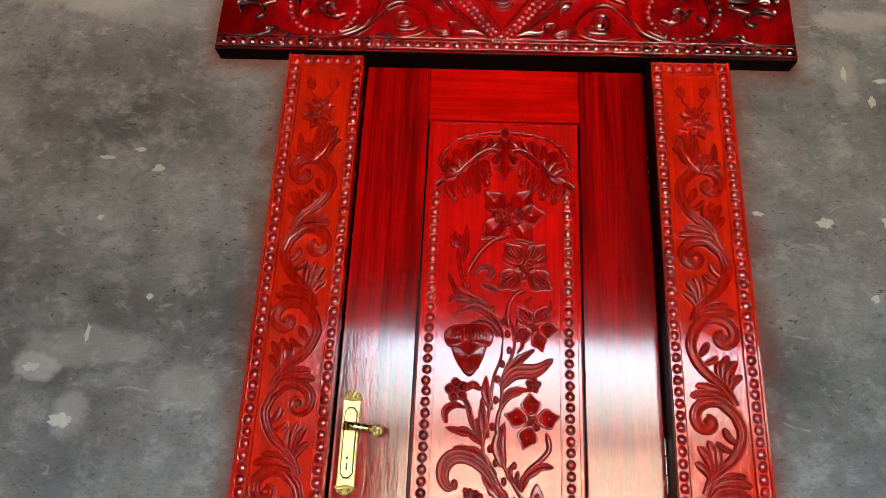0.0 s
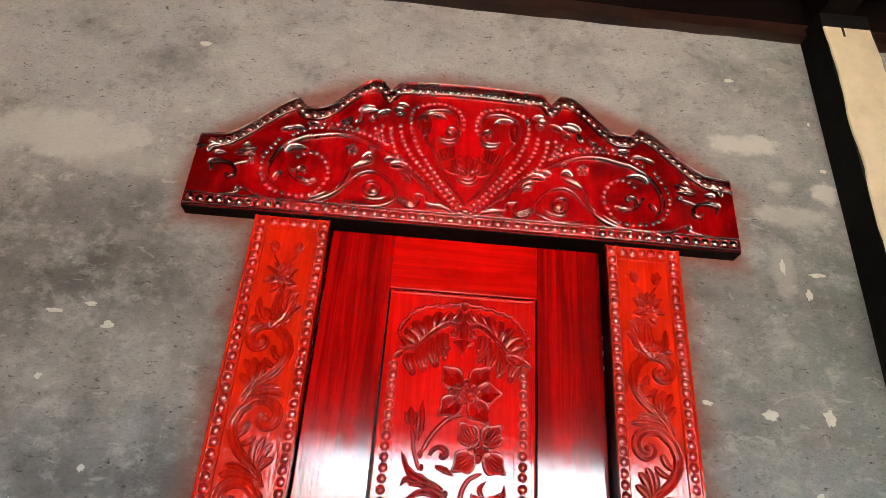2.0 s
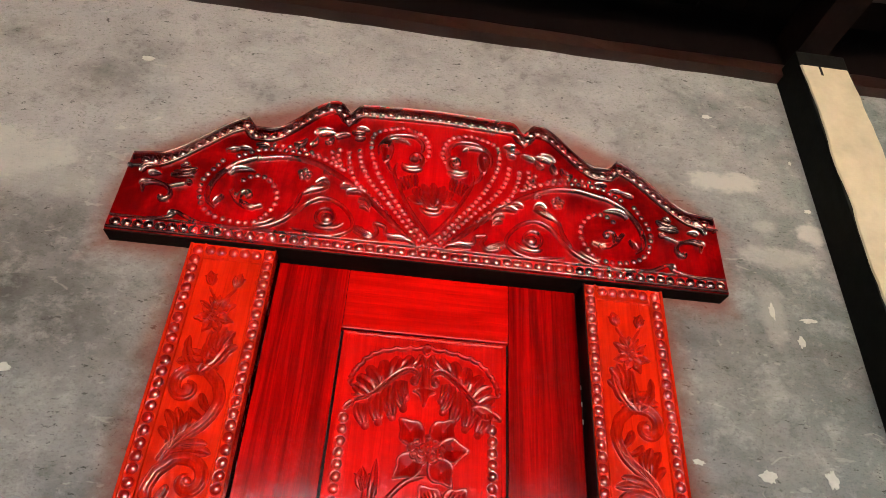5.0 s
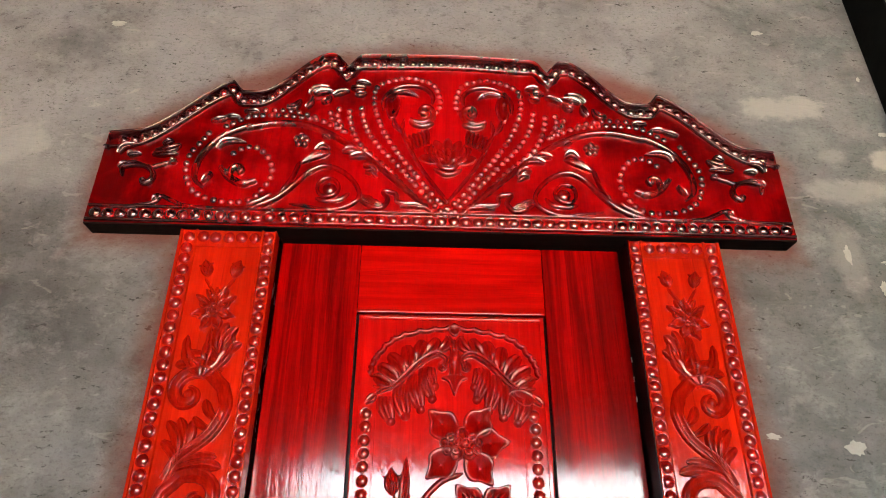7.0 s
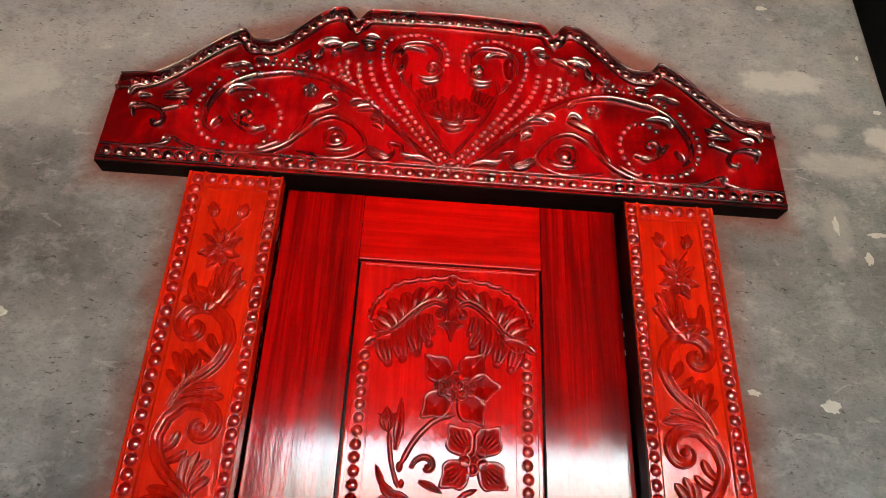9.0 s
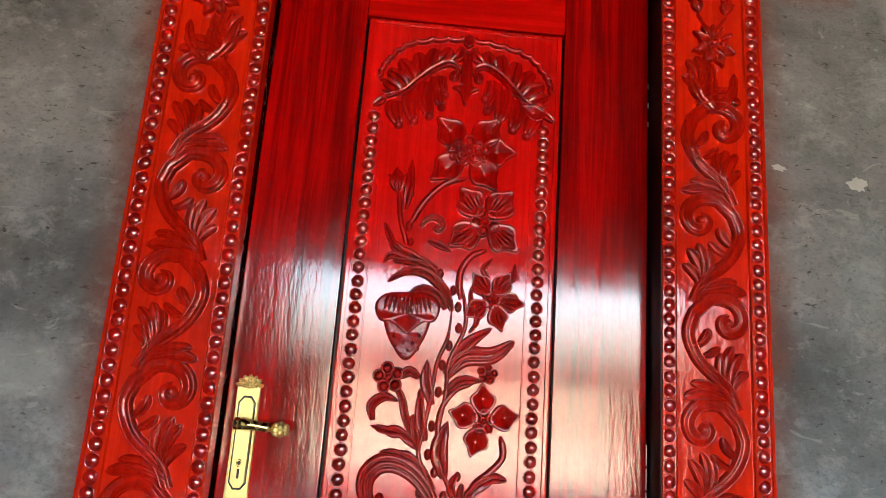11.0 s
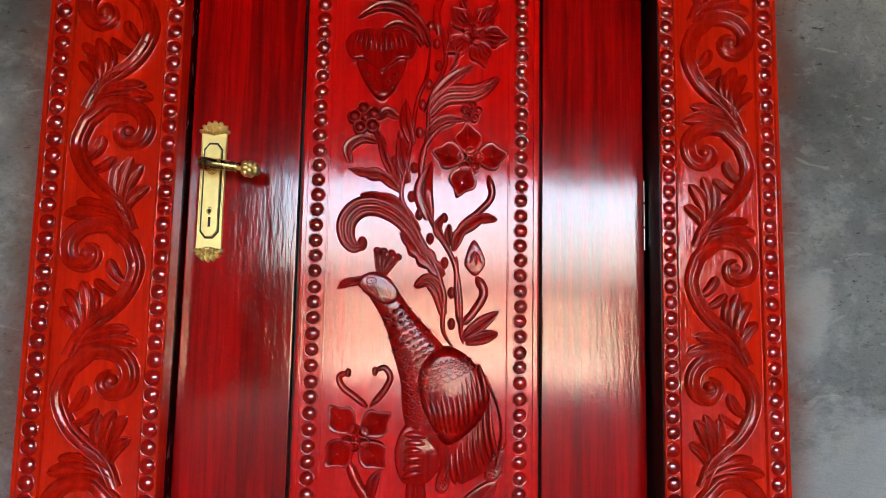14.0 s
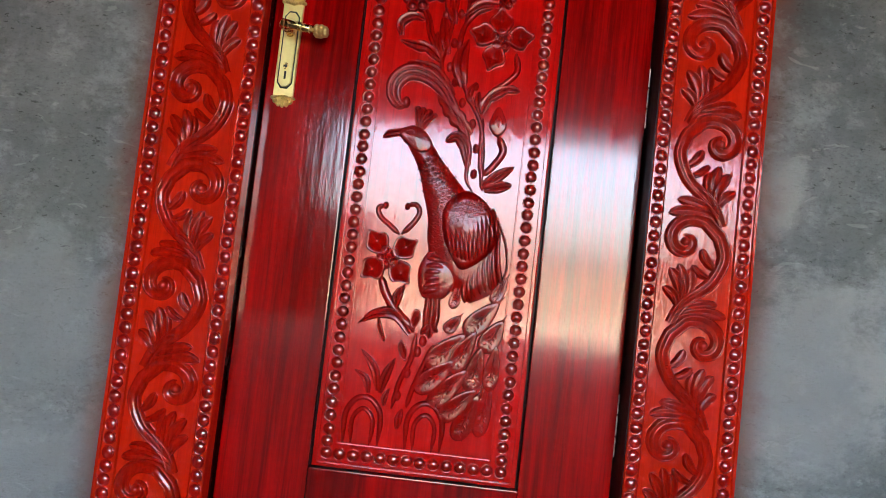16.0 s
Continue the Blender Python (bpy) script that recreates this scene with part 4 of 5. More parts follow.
C = Carver(panel, 0.0555, CARVED, 0.0115)
C.stout = 1.08
# shell arch at the head of the panel
C.shift = 0.004
for o in (-1, 1):
    C.mirror = o < 0
    edge = smooth_path([(0.191, 1.786), (0.185, 1.813), (0.173, 1.832), (0.149, 1.862), (0.115, 1.880), (0.062, 1.892), (0.012, 1.897)], 27)
    for k in range(9):
        a, b = edge[3 * k], edge[3 * k + 3]
        out = Vector((-(b - a).y, (b - a).x)).normalized() * -0.0045
        C.emit("carved_shell", [sweep(C, smooth_path([a, a.lerp(b, 0.3) - out, a.lerp(b, 0.7) - out, b], 8), [0.0062] * 9, ROUND, 0.9)])
    spine = smooth_path([(0.022, 1.804), (0.018, 1.824), (0.040, 1.834), (0.071, 1.818), (0.107, 1.784), (0.131, 1.761), (0.171, 1.744)], 30)
    C.emit("carved_stem", [sweep(C, spine, [0.0050 + 0.004 * math.sin(math.pi * i / 30) for i in range(31)], TWO, 1.0)])
    for a, b, m, q in (((0.061, 1.834), (0.048, 1.850), (0.038, 1.870), 0.0120), ((0.082, 1.817), (0.077, 1.842), (0.070, 1.865), 0.0130), ((0.099, 1.801), (0.103, 1.828), (0.109, 1.852), 0.0140), ((0.114, 1.788), (0.128, 1.811), (0.147, 1.832), 0.0135),
                       ((0.127, 1.772), (0.145, 1.790), (0.170, 1.805), 0.0130), ((0.139, 1.759), (0.157, 1.769), (0.178, 1.781), 0.0110), ((0.033, 1.840), (0.019, 1.854), (0.012, 1.876), 0.0090)):
        frond(C, [a, b, m], q * 1.35, TWO, 1.05, 0, 0.5, 0.5, "carved_shell")
    C.emit("carved_scroll", spiral_geo(C, (0.018, 1.813), (0.025, 1.804), 1.0, -1, 0.0060))
    for (a, b), (p, q), g in (((0.053, 1.802), (0.044, 1.760), 0.0100), ((0.066, 1.799), (0.049, 1.732), 0.0120), ((0.086, 1.786), (0.074, 1.709), 0.0145), ((0.114, 1.764), (0.106, 1.694), 0.0150), ((0.151, 1.735), (0.137, 1.683), 0.0140)):
        C.emit("carved_feather", [frond_geo(C, [(a, b), ((a + p) / 2 + 0.006, (b + q) / 2 + 0.006), (p, q)], g * 1.4, THREE, 0.9, 0, 0.5, 0.75)])
        C.emit("carved_drop", [dome_geo(C, (p, q), 0.0105, 0.0115)])
    frond(C, [(0.000, 1.832), (0.004, 1.857), (0.020, 1.876)], 0.0075, TWO, 1.0, 0, 0.4)
    frond(C, [(0.171, 1.740), (0.181, 1.732), (0.195, 1.720)], 0.0100, TWO, 0.8, 0, 0.4)
    for a, b in (((0.186, 1.781), (0.153, 1.795)), ((0.179, 1.758), (0.142, 1.764))):
        C.emit("carved_shell", [leaf_geo(C, a, b, 0.25, 0.0060, ROUND, 10, 0.8, True)])
C.mirror = False
C.emit("carved_drop", [plaque_geo(C, [(0.0, 1.738), (0.013, 1.768), (0.030, 1.778), (0.014, 1.788), (0.010, 1.840), (-0.010, 1.840), (-0.014, 1.788), (-0.030, 1.778), (-0.013, 1.768)], 0.0115, 0.24, 0.7)])
for k in (-1, 0, 1):
    C.emit("carved_rib", [leaf_geo(C, (0.003 * k, 1.822), (0.011 * k, 1.868), 0.0, 0.0048, ROUND, 8, 1.1, True)])
C.emit("carved_bud", [plaque_geo(C, [(0.0, 1.906), (0.012, 1.897), (0.010, 1.882), (0.0, 1.874), (-0.010, 1.882), (-0.012, 1.897)], 0.0100, 0.3, 0.8)])
# one odd hollow leaf among the plumes
C.emit("carved_leaf", [plaque_geo(C, [(0.117, 1.750), (0.144, 1.755), (0.172, 1.743), (0.173, 1.726), (0.155, 1.716), (0.133, 1.729)], 0.0110, 0.22, 0.25)])
C.shift = 0.0

# vines, flowers and fruit
flower(C, (0.020, 1.636), .088, 5, 20, (135, 52, 4, -52, 222))
for p in ((-0.004, 1.636), (0.041, 1.635)):
    C.emit("carved_blossom", rosette_geo(C, p, 0.024, 0.4, 1.25))
flower(C, (0.062, 1.486), .078, 4, 45, (128, 52, -38, 218), 5)
# stalk: two outlines with beads of seed between them
for side in ([(0.057, 0.754), (0.040, 0.784), (0.040, 0.846), (0.023, 0.898), (-0.003, 0.944), (-0.024, 0.985), (-0.039, 1.022), (-0.031, 1.073), (-0.022, 1.137), (-0.015, 1.195), (0.002, 1.244), (0.007, 1.301)],
             [(0.077, 0.760), (0.072, 0.780), (0.069, 0.847), (0.057, 0.905), (0.032, 0.948), (0.010, 0.989), (-0.005, 1.028), (-0.003, 1.077), (0.006, 1.139), (0.008, 1.197), (0.035, 1.266), (0.031, 1.318), (0.019, 1.364)]):
    vine(C, side, 0.0046, 0.0040)
for p in ((0.055, 0.794), (0.054, 0.849), (0.041, 0.902), (0.014, 0.945), (-0.006, 0.988), (-0.021, 1.020), (-0.017, 1.073), (-0.009, 1.138), (-0.005, 1.190), (0.006, 1.229), (0.023, 1.265), (0.019, 1.307), (0.007, 1.340), (-0.022, 1.372)):
    oval(C, p, 0.0078)
# upper sprays
frond(C, [(0.007, 1.298), (-0.010, 1.336), (-0.047, 1.369), (-0.088, 1.372), (-0.127, 1.348)], 0.0120, TWO, 1.0, 0, 0.3)
frond(C, [(-0.002, 1.326), (-0.043, 1.380), (-0.084, 1.391), (-0.119, 1.390)], 0.0095, TWO, 1.0, 0, 0.4)
frond(C, [(-0.028, 1.382), (-0.083, 1.404), (-0.119, 1.422), (-0.143, 1.469)], 0.0120, TWO, 1.0, 4, 0.3)
frond(C, [(-0.006, 1.300), (-0.025, 1.328), (-0.058, 1.338), (-0.087, 1.320)], 0.0105, TWO, 1.05, 0, 0.4)
frond(C, [(-0.100, 1.397), (-0.125, 1.401), (-0.139, 1.384)], 0.0085, TWO, 1.0)
vine(C, [(0.022, 1.322), (0.018, 1.372), (0.037, 1.411), (0.070, 1.429)], 0.0075, 0.0055)
vine(C, [(-0.093, 1.466), (-0.064, 1.521), (-0.025, 1.562), (0.021, 1.579)], 0.0065, 0.0060)
oval(C, (-0.093, 1.466), 0.0080)
oval(C, (-0.093, 1.535), 0.0060)
oval(C, (-0.087, 1.433), 0.0065)
bud(C, (-0.125, 1.560), 0.020, 95)
vine(C, [(-0.120, 1.536), (-0.111, 1.477), (-0.094, 1.424)], 0.0055, 0.0050)
frond(C, [(-0.104, 1.499), (-0.099, 1.554), (-0.097, 1.610)], 0.0115, TWO, 1.0)
scroll(C, (-0.069, 1.464), (-0.036, 1.469), 0.95, -1, 0.0085)
frond(C, [(-0.052, 1.439), (-0.026, 1.430), (-0.002, 1.418)], 0.0090, TWO, 1.0)
frond(C, [(-0.008, 1.429), (0.015, 1.435), (0.051, 1.437)], 0.0070, TWO, 1.0)
frond(C, [(0.082, 1.437), (0.108, 1.436), (0.138, 1.436)], 0.0070, TWO, 1.0)
frond(C, [(0.077, 1.369), (0.066, 1.389), (0.083, 1.412)], 0.0075, TWO, 1.0)
frond(C, [(0.106, 1.355), (0.126, 1.375), (0.130, 1.405)], 0.0080, TWO, 1.0)
frond(C, [(0.044, 1.257), (0.058, 1.283), (0.043, 1.329), (0.047, 1.361)], 0.0065, TWO, 1.0)
pod(C, (-0.083, 1.312), (-0.078, 1.194), .050)
# middle sprays
frond(C, [(0.004, 1.170), (0.037, 1.208), (0.092, 1.216), (0.136, 1.247)], 0.0200, THREE, 1.0, 0, 0.3)
frond(C, [(0.010, 1.198), (0.043, 1.236), (0.089, 1.270)], 0.0130, TWO, 1.0, 0, 0.3)
frond(C, [(-0.020, 1.112), (-0.034, 1.155), (-0.035, 1.199)], 0.0130, TWO, 1.0)
frond(C, [(-0.001, 1.133), (0.034, 1.163), (0.075, 1.165)], 0.0100, TWO, 1.0, 0, 0.4)
C.emit("carved_boss", rosette_geo(C, (0.085, 1.179), 0.020, 0.2, 0.9))
vine(C, [(-0.006, 1.046), (-0.002, 1.102), (0.024, 1.143), (0.057, 1.158)], 0.0055, 0.0045)
frond(C, [(0.012, 0.979), (0.000, 1.031), (0.014, 1.085)], 0.0185, TWO, 1.0, 0, 0.12)
frond(C, [(-0.040, 1.032), (-0.067, 1.081), (-0.080, 1.124), (-0.100, 1.151)], 0.0085, TWO, 1.0, 0, 0.5, 0.6)
C.emit("carved_flower", rosette_geo(C, (-0.108, 1.159), 0.030, 0.5, 0.95))
frond(C, [(-0.085, 1.160), (-0.068, 1.174), (-0.047, 1.162)], 0.0110, TWO, 1.0, 0, 0.5)
frond(C, [(-0.132, 1.077), (-0.136, 1.105), (-0.113, 1.122), (-0.085, 1.116)], 0.0110, TWO, 1.0, 0, 0.3)
frond(C, [(-0.027, 1.045), (-0.040, 1.085), (-0.044, 1.128)], 0.0115, TWO, 1.0, 0, 0.6)
oval(C, (-0.042, 1.132), 0.0080)
frond(C, [(-0.040, 1.032), (-0.050, 1.061), (-0.054, 1.093)], 0.0100, TWO, 1.0, 0, 0.6)
frond(C, [(-0.040, 1.029), (-0.073, 1.055), (-0.104, 1.060), (-0.135, 1.067)], 0.0125, TWO, 1.0, 3, 0.1)
frond(C, [(-0.004, 0.958), (-0.042, 1.003), (-0.078, 1.018), (-0.113, 1.020)], 0.0110, TWO, 1.0, 3, 0.3)
frond(C, [(0.025, 0.884), (-0.024, 0.962), (-0.069, 0.996), (-0.109, 0.998), (-0.133, 0.974), (-0.134, 0.945), (-0.120, 0.926), (-0.102, 0.933)], 0.0190, THREE, 1.05, 0, 0.30, 0.5)
oval(C, (-0.106, 0.933), 0.0095)
frond(C, [(0.040, 0.938), (0.027, 0.962), (0.036, 0.987)], 0.0090, TWO, 1.0, 0, 0.5)
oval(C, (0.039, 0.983), 0.0070)
frond(C, [(0.051, 0.930), (0.047, 0.953), (0.048, 0.972)], 0.0080, TWO, 1.0, 0, 0.4)
vine(C, [(0.118, 1.063), (0.124, 1.025), (0.101, 0.996), (0.069, 0.972)], 0.0070, 0.0055)
frond(C, [(0.056, 0.924), (0.069, 0.959), (0.104, 0.983), (0.135, 0.982)], 0.0130, TWO, 1.0, 3, 0.35)
frond(C, [(0.039, 0.877), (-0.002, 0.919), (-0.040, 0.955)], 0.0190, TWO, 1.0, 4, 0.15)
frond(C, [(0.040, 0.810), (0.030, 0.853), (0.011, 0.870), (-0.012, 0.858)], 0.0150, THREE, 1.0, 0, 0.35)
C.emit("carved_bud", [plaque_geo(C, [(0.093, 0.945), (0.109, 0.921), (0.113, 0.898), (0.096, 0.879), (0.077, 0.897), (0.079, 0.919)], 0.0105, 0.24, 1.2)])
for p, q in (((0.093, 0.926), (0.082, 0.894)), ((0.093, 0.926), (0.096, 0.887)), ((0.093, 0.926), (0.108, 0.895))):
    C.emit("carved_rib", [leaf_geo(C, p, q, 0.05, 0.0040, ROUND, 8, 1.30)])
vine(C, [(0.099, 0.879), (0.112, 0.849), (0.093, 0.814), (0.072, 0.792)], 0.0085, 0.0065)
vine(C, [(0.068, 0.794), (0.063, 0.856), (0.062, 0.915)], 0.0050, 0.0040)
frond(C, [(0.073, 0.768), (0.107, 0.795), (0.139, 0.818)], 0.0130, TWO, 1.0, 0, 0.25)
frond(C, [(0.081, 0.762), (0.113, 0.772), (0.138, 0.779)], 0.0130, TWO, 1.0, 0, 0.3)
flower(C, (0.087, 1.327), .058, 5, 70, (130, 60, -5, -70, 215), 3)
flower(C, (0.083, 1.089), .062, 5, 88, (95, 12, -108, 168))
flower(C, (-0.105, 0.598), .062, 5, 42, (132, 36, -46, 222))
vine(C, [(-0.088, 0.649), (-0.110, 0.666), (-0.132, 0.683), (-0.138, 0.700), (-0.124, 0.708)], .006, .005)
vine(C, [(-0.083, 0.650), (-0.062, 0.674), (-0.050, 0.699), (-0.060, 0.716), (-0.076, 0.711)], .006, .005)
oval(C, (-0.123, 0.707), .006)
oval(C, (-0.077, 0.710), .006)
# foot of the panel: stem, tree trunk, tufts and two arched stones
vine(C, [(-0.117, 0.558), (-0.101, 0.520), (-0.075, 0.486), (-0.033, 0.448)], 0.0085, 0.0095)
frond(C, [(-0.079, 0.491), (-0.076, 0.520), (-0.063, 0.545)], 0.0110, TWO, 1.0)
frond(C, [(-0.042, 0.442), (-0.076, 0.479), (-0.117, 0.477), (-0.153, 0.453)], 0.0135, TWO, 1.0, 0, 0.1)
frond(C, [(-0.111, 0.468), (-0.105, 0.444), (-0.093, 0.421)], 0.0065, TWO, 1.0, 0, 0.6)
vine(C, [(-0.028, 0.446), (-0.034, 0.388), (-0.052, 0.342), (-0.063, 0.284)], 0.0055, 0.0050)
vine(C, [(0.010, 0.425), (-0.008, 0.374), (-0.024, 0.327), (-0.032, 0.290)], 0.0055, 0.0050)
for p in ((-0.022, 0.407), (-0.039, 0.361), (-0.054, 0.312), (-0.013, 0.430)):
    oval(C, p, 0.0085)
C.emit("carved_leaf", [plaque_geo(C, [(-0.058, 0.429), (-0.044, 0.410), (-0.042, 0.385), (-0.054, 0.391), (-0.064, 0.413)], 0.0100, 0.25, 0.3)])
C.emit("carved_leaf", [plaque_geo(C, [(-0.036, 0.496), (-0.024, 0.489), (-0.025, 0.467), (-0.038, 0.453), (-0.044, 0.475)], 0.0100, 0.25, 0.3)])
frond(C, [(-0.114, 0.311), (-0.123, 0.340), (-0.148, 0.356)], 0.0080, TWO, 1.0)
frond(C, [(-0.095, 0.318), (-0.108, 0.364), (-0.139, 0.400)], 0.0095, TWO, 1.0)
frond(C, [(-0.090, 0.314), (-0.081, 0.354), (-0.066, 0.389)], 0.0100, TWO, 1.0)
frond(C, [(-0.079, 0.288), (-0.079, 0.307), (-0.071, 0.325)], 0.0065, TWO, 1.0)
frond(C, [(-0.047, 0.244), (-0.045, 0.266), (-0.040, 0.286)], 0.0085, TWO, 1.0)
for x in (-0.120, 0.010):
    C.emit("carved_stone", [vine_geo(C, [(x - 0.036, 0.204), (x - 0.037, 0.262), (x - 0.022, 0.292), (x, 0.302), (x + 0.022, 0.292), (x + 0.037, 0.262), (x + 0.036, 0.204)], 0.0062, 0.0062)])
    C.emit("carved_stone", [vine_geo(C, [(x - 0.020, 0.204), (x - 0.021, 0.255), (x, 0.278), (x + 0.021, 0.255), (x + 0.020, 0.204)], 0.0050, 0.0050)])


# the peacock is one piece
C.held = []
spine = smooth_path([(-0.094, 0.865), (-0.071, 0.851), (-0.041, 0.807), (-0.011, 0.756), (0.016, 0.708), (0.035, 0.664), (0.058, 0.615), (0.084, 0.568), (0.103, 0.534)], 40)
girth = smooth_path([(0.019, 0), (0.024, 0), (0.027, 0), (0.040, 0), (0.053, 0), (0.068, 0), (0.074, 0), (0.058, 0), (0.030, 0)], 40)
C.held.append(sweep(C, spine, [g.x for g in girth], ROUND, 1.25))
# head: flat polished cheek, ringed eye, beak, crest
C.emit("", [plaque_geo(C, [(-0.113, 0.861), (-0.105, 0.876), (-0.083, 0.884), (-0.059, 0.875), (-0.039, 0.850), (-0.043, 0.831), (-0.065, 0.826), (-0.091, 0.842)], 0.0135, 0.30, 1.12)])
C.emit("", [ring_geo(C, (-0.087, 0.867), 0.0088, 0.0016, 1.48, 0.62), dome_geo(C, (-0.087, 0.867), 0.0036, 0.0168, 0.7)])
C.emit("", [frond_geo(C, [(-0.104, 0.868), (-0.132, 0.862), (-0.147, 0.852)], 0.0085, TWO, 1.1, 0, 0.1, 0.9)])
for tip in ((-0.079, 0.921), (-0.067, 0.920), (-0.053, 0.917), (-0.042, 0.910)):
    foot = Vector((-0.070, 0.873))
    C.emit("", [frond_geo(C, [foot, foot.lerp(Vector(tip), 0.5) + Vector((-0.002, 0)), tip], 0.0066, TWO, 1.15, 0, 0.8, 0.6), dome_geo(C, tip, 0.0074, 0.0125)])
rng = random.Random(11)


def scale(p, t, r, rise):
    side = Vector((t.y, -t.x))
    arc = [p + side * (r * math.cos(math.pi * k / 6)) + t * (r * 0.95 * math.sin(math.pi * k / 6)) for k in range(7)]
    C.held.append(sweep(C, arc, [0.0017] * 7, ROUND, rise))
    C.held.append(dome_geo(C, p + t * r * 0.25, r * 0.70, C.height * (rise - 0.10), 0.9, seg=8, rings=3))


for i in range(9, 30):
    p, g = spine[i], girth[i].x
    t = (spine[i + 1] - spine[i - 1]).normalized()
    count = max(4, int(g / 0.0060))
    for q in range(count):
        v = (q + 0.5 + 0.5 * (i % 2)) / count * 2 - 1
        if abs(v) < 0.84 and not (i > 20 and v < -0.15):
            scale(p + Vector((t.y, -t.x)) * g * v, t, 0.0080 + rng.uniform(-0.0008, 0.0008), 1.42 - 0.62 * v * v)
# wing: a raised shield, scaled above, long feathers below
C.held.append(plaque_geo(C, [(0.014, 0.740), (0.049, 0.756), (0.088, 0.735), (0.114, 0.697), (0.120, 0.652), (0.095, 0.612), (0.051, 0.584), (0.023, 0.614), (0.004, 0.653), (-0.003, 0.702)], 0.0060, 0.07, 2.0, 0.0085))
for row in range(4):
    for q in range(8):
        u = (q + 0.5 * (row % 2)) / 8
        a, b = Vector((0.010, 0.725)).lerp(Vector((0.080, 0.743)), u), Vector((0.009, 0.673)).lerp(Vector((0.101, 0.721)), u)
        scale(a.lerp(b, (row + 0.2) / 4), Vector((0.25, -1)).normalized(), 0.0080, 1.72)
for q in range(12):
    u = q / 11
    a, b = Vector((0.008, 0.673)).lerp(Vector((0.104, 0.725)), u), Vector((0.025, 0.619)).lerp(Vector((0.117, 0.657)), u) - Vector((0.0, 0.034 * math.sin(math.pi * u)))
    C.emit("", [leaf_geo(C, a, b, 0.07, 0.0078, ROUND, 12, 2.05, True)])
# lower wing feathers, sweeping down to the tail
for q in range(8):
    u = q / 7
    a, b = Vector((0.125, 0.677)).lerp(Vector((0.059, 0.579)), u), Vector((0.141, 0.560)).lerp(Vector((0.067, 0.519)), u)
    C.emit("", [leaf_geo(C, a, b, -0.12, 0.0066, ROUND, 12, 1.50, True)])
C.held.append(sweep(C, smooth_path([(0.114, 0.707), (0.136, 0.658), (0.146, 0.609), (0.137, 0.559)], 14), [0.0030] * 15, ROUND, 1.35))
# thigh, shank and toes
C.held.append(plaque_geo(C, [(-0.040, 0.573), (-0.022, 0.619), (0.008, 0.609), (0.041, 0.593), (0.045, 0.564), (0.020, 0.523), (-0.025, 0.522)], 0.0105, 0.16, 1.35))
for q in range(6):
    u = q / 5
    C.emit("", [leaf_geo(C, Vector((-0.026, 0.603)).lerp(Vector((-0.027, 0.530)), u), Vector((0.024, 0.595)).lerp(Vector((0.019, 0.541)), u), 0.18, 0.0085, ROUND, 10, 1.45)])
C.emit("", [frond_geo(C, [(-0.002, 0.522), (-0.001, 0.484), (-0.003, 0.451)], 0.0180, THREE, 1.0, 0, 0.7, 0.9)])
for tip in ((-0.020, 0.445), (0.000, 0.437), (0.016, 0.453)):
    C.emit("", [frond_geo(C, [(-0.003, 0.464), tip], 0.0080, TWO, 1.1, 0, 0.4, 0.8)])
# tail: drop-shaped feathers with cut veins, the lower over the upper


def tail_feather(foot, end, width, rise):
    foot, end = Vector(foot), Vector(end)
    d = end - foot
    side = Vector((-d.y, d.x)).normalized()
    shape = ((-0.12, 0.20), (0.20, 0.72), (0.60, 1.0), (0.90, 0.82), (1.04, 0.0), (0.90, -0.82), (0.60, -1.0), (0.20, -0.72), (-0.12, -0.20))
    C.held.append(plaque_geo(C, [foot + d * u + side * (width * v) for u, v in shape], 0.0100 * rise, 0.17, 0.80))
    C.held.append(leaf_geo(C, foot - d * 0.35, foot + d * 0.80, 0.0, 0.0036, ROUND, 10, 1.00 * rise, True))
    for k in range(5):
        u = 0.36 + 0.12 * k
        for m in (-1, 1):
            C.held.append(leaf_geo(C, foot + d * u, foot + d * (u + 0.13) + side * (m * width * (0.42 + 0.07 * k)), 0.1 * m, 0.0032, ROUND, 6, 0.96 * rise))


for foot, end, width in (((0.053, 0.555), (0.040, 0.506), 0.0110), ((0.146, 0.574), (0.124, 0.526), 0.0120), ((0.057, 0.487), (0.032, 0.455), 0.0125), ((0.130, 0.519), (0.075, 0.455), 0.0210), ((0.146, 0.483), (0.114, 0.423), 0.0200),
                         ((0.066, 0.445), (0.002, 0.378), 0.0220), ((0.091, 0.453), (0.052, 0.372), 0.0185), ((0.109, 0.420), (0.094, 0.336), 0.0185), ((0.141, 0.428), (0.134, 0.343), 0.0150),
                         ((0.051, 0.389), (-0.016, 0.326), 0.0205), ((0.078, 0.372), (0.017, 0.299), 0.0200), ((0.102, 0.335), (0.040, 0.274), 0.0190), ((0.111, 0.321), (0.076, 0.236), 0.0195), ((0.134, 0.343), (0.122, 0.248), 0.0165)):
    tail_feather(foot, end, width * 1.12, 1.0 + rng.uniform(-0.05, 0.08))
bird = joined(C.held)
C.held = None
part("peacock_relief", bird, CARVED, panel, "carved peacock with long trailing tail", True)

# lever handle on its long plate
handle = tagged(new("door_handle"), "ornate gold brass lever handle on a long plate")
handle.parent = door
PX = -0.3725


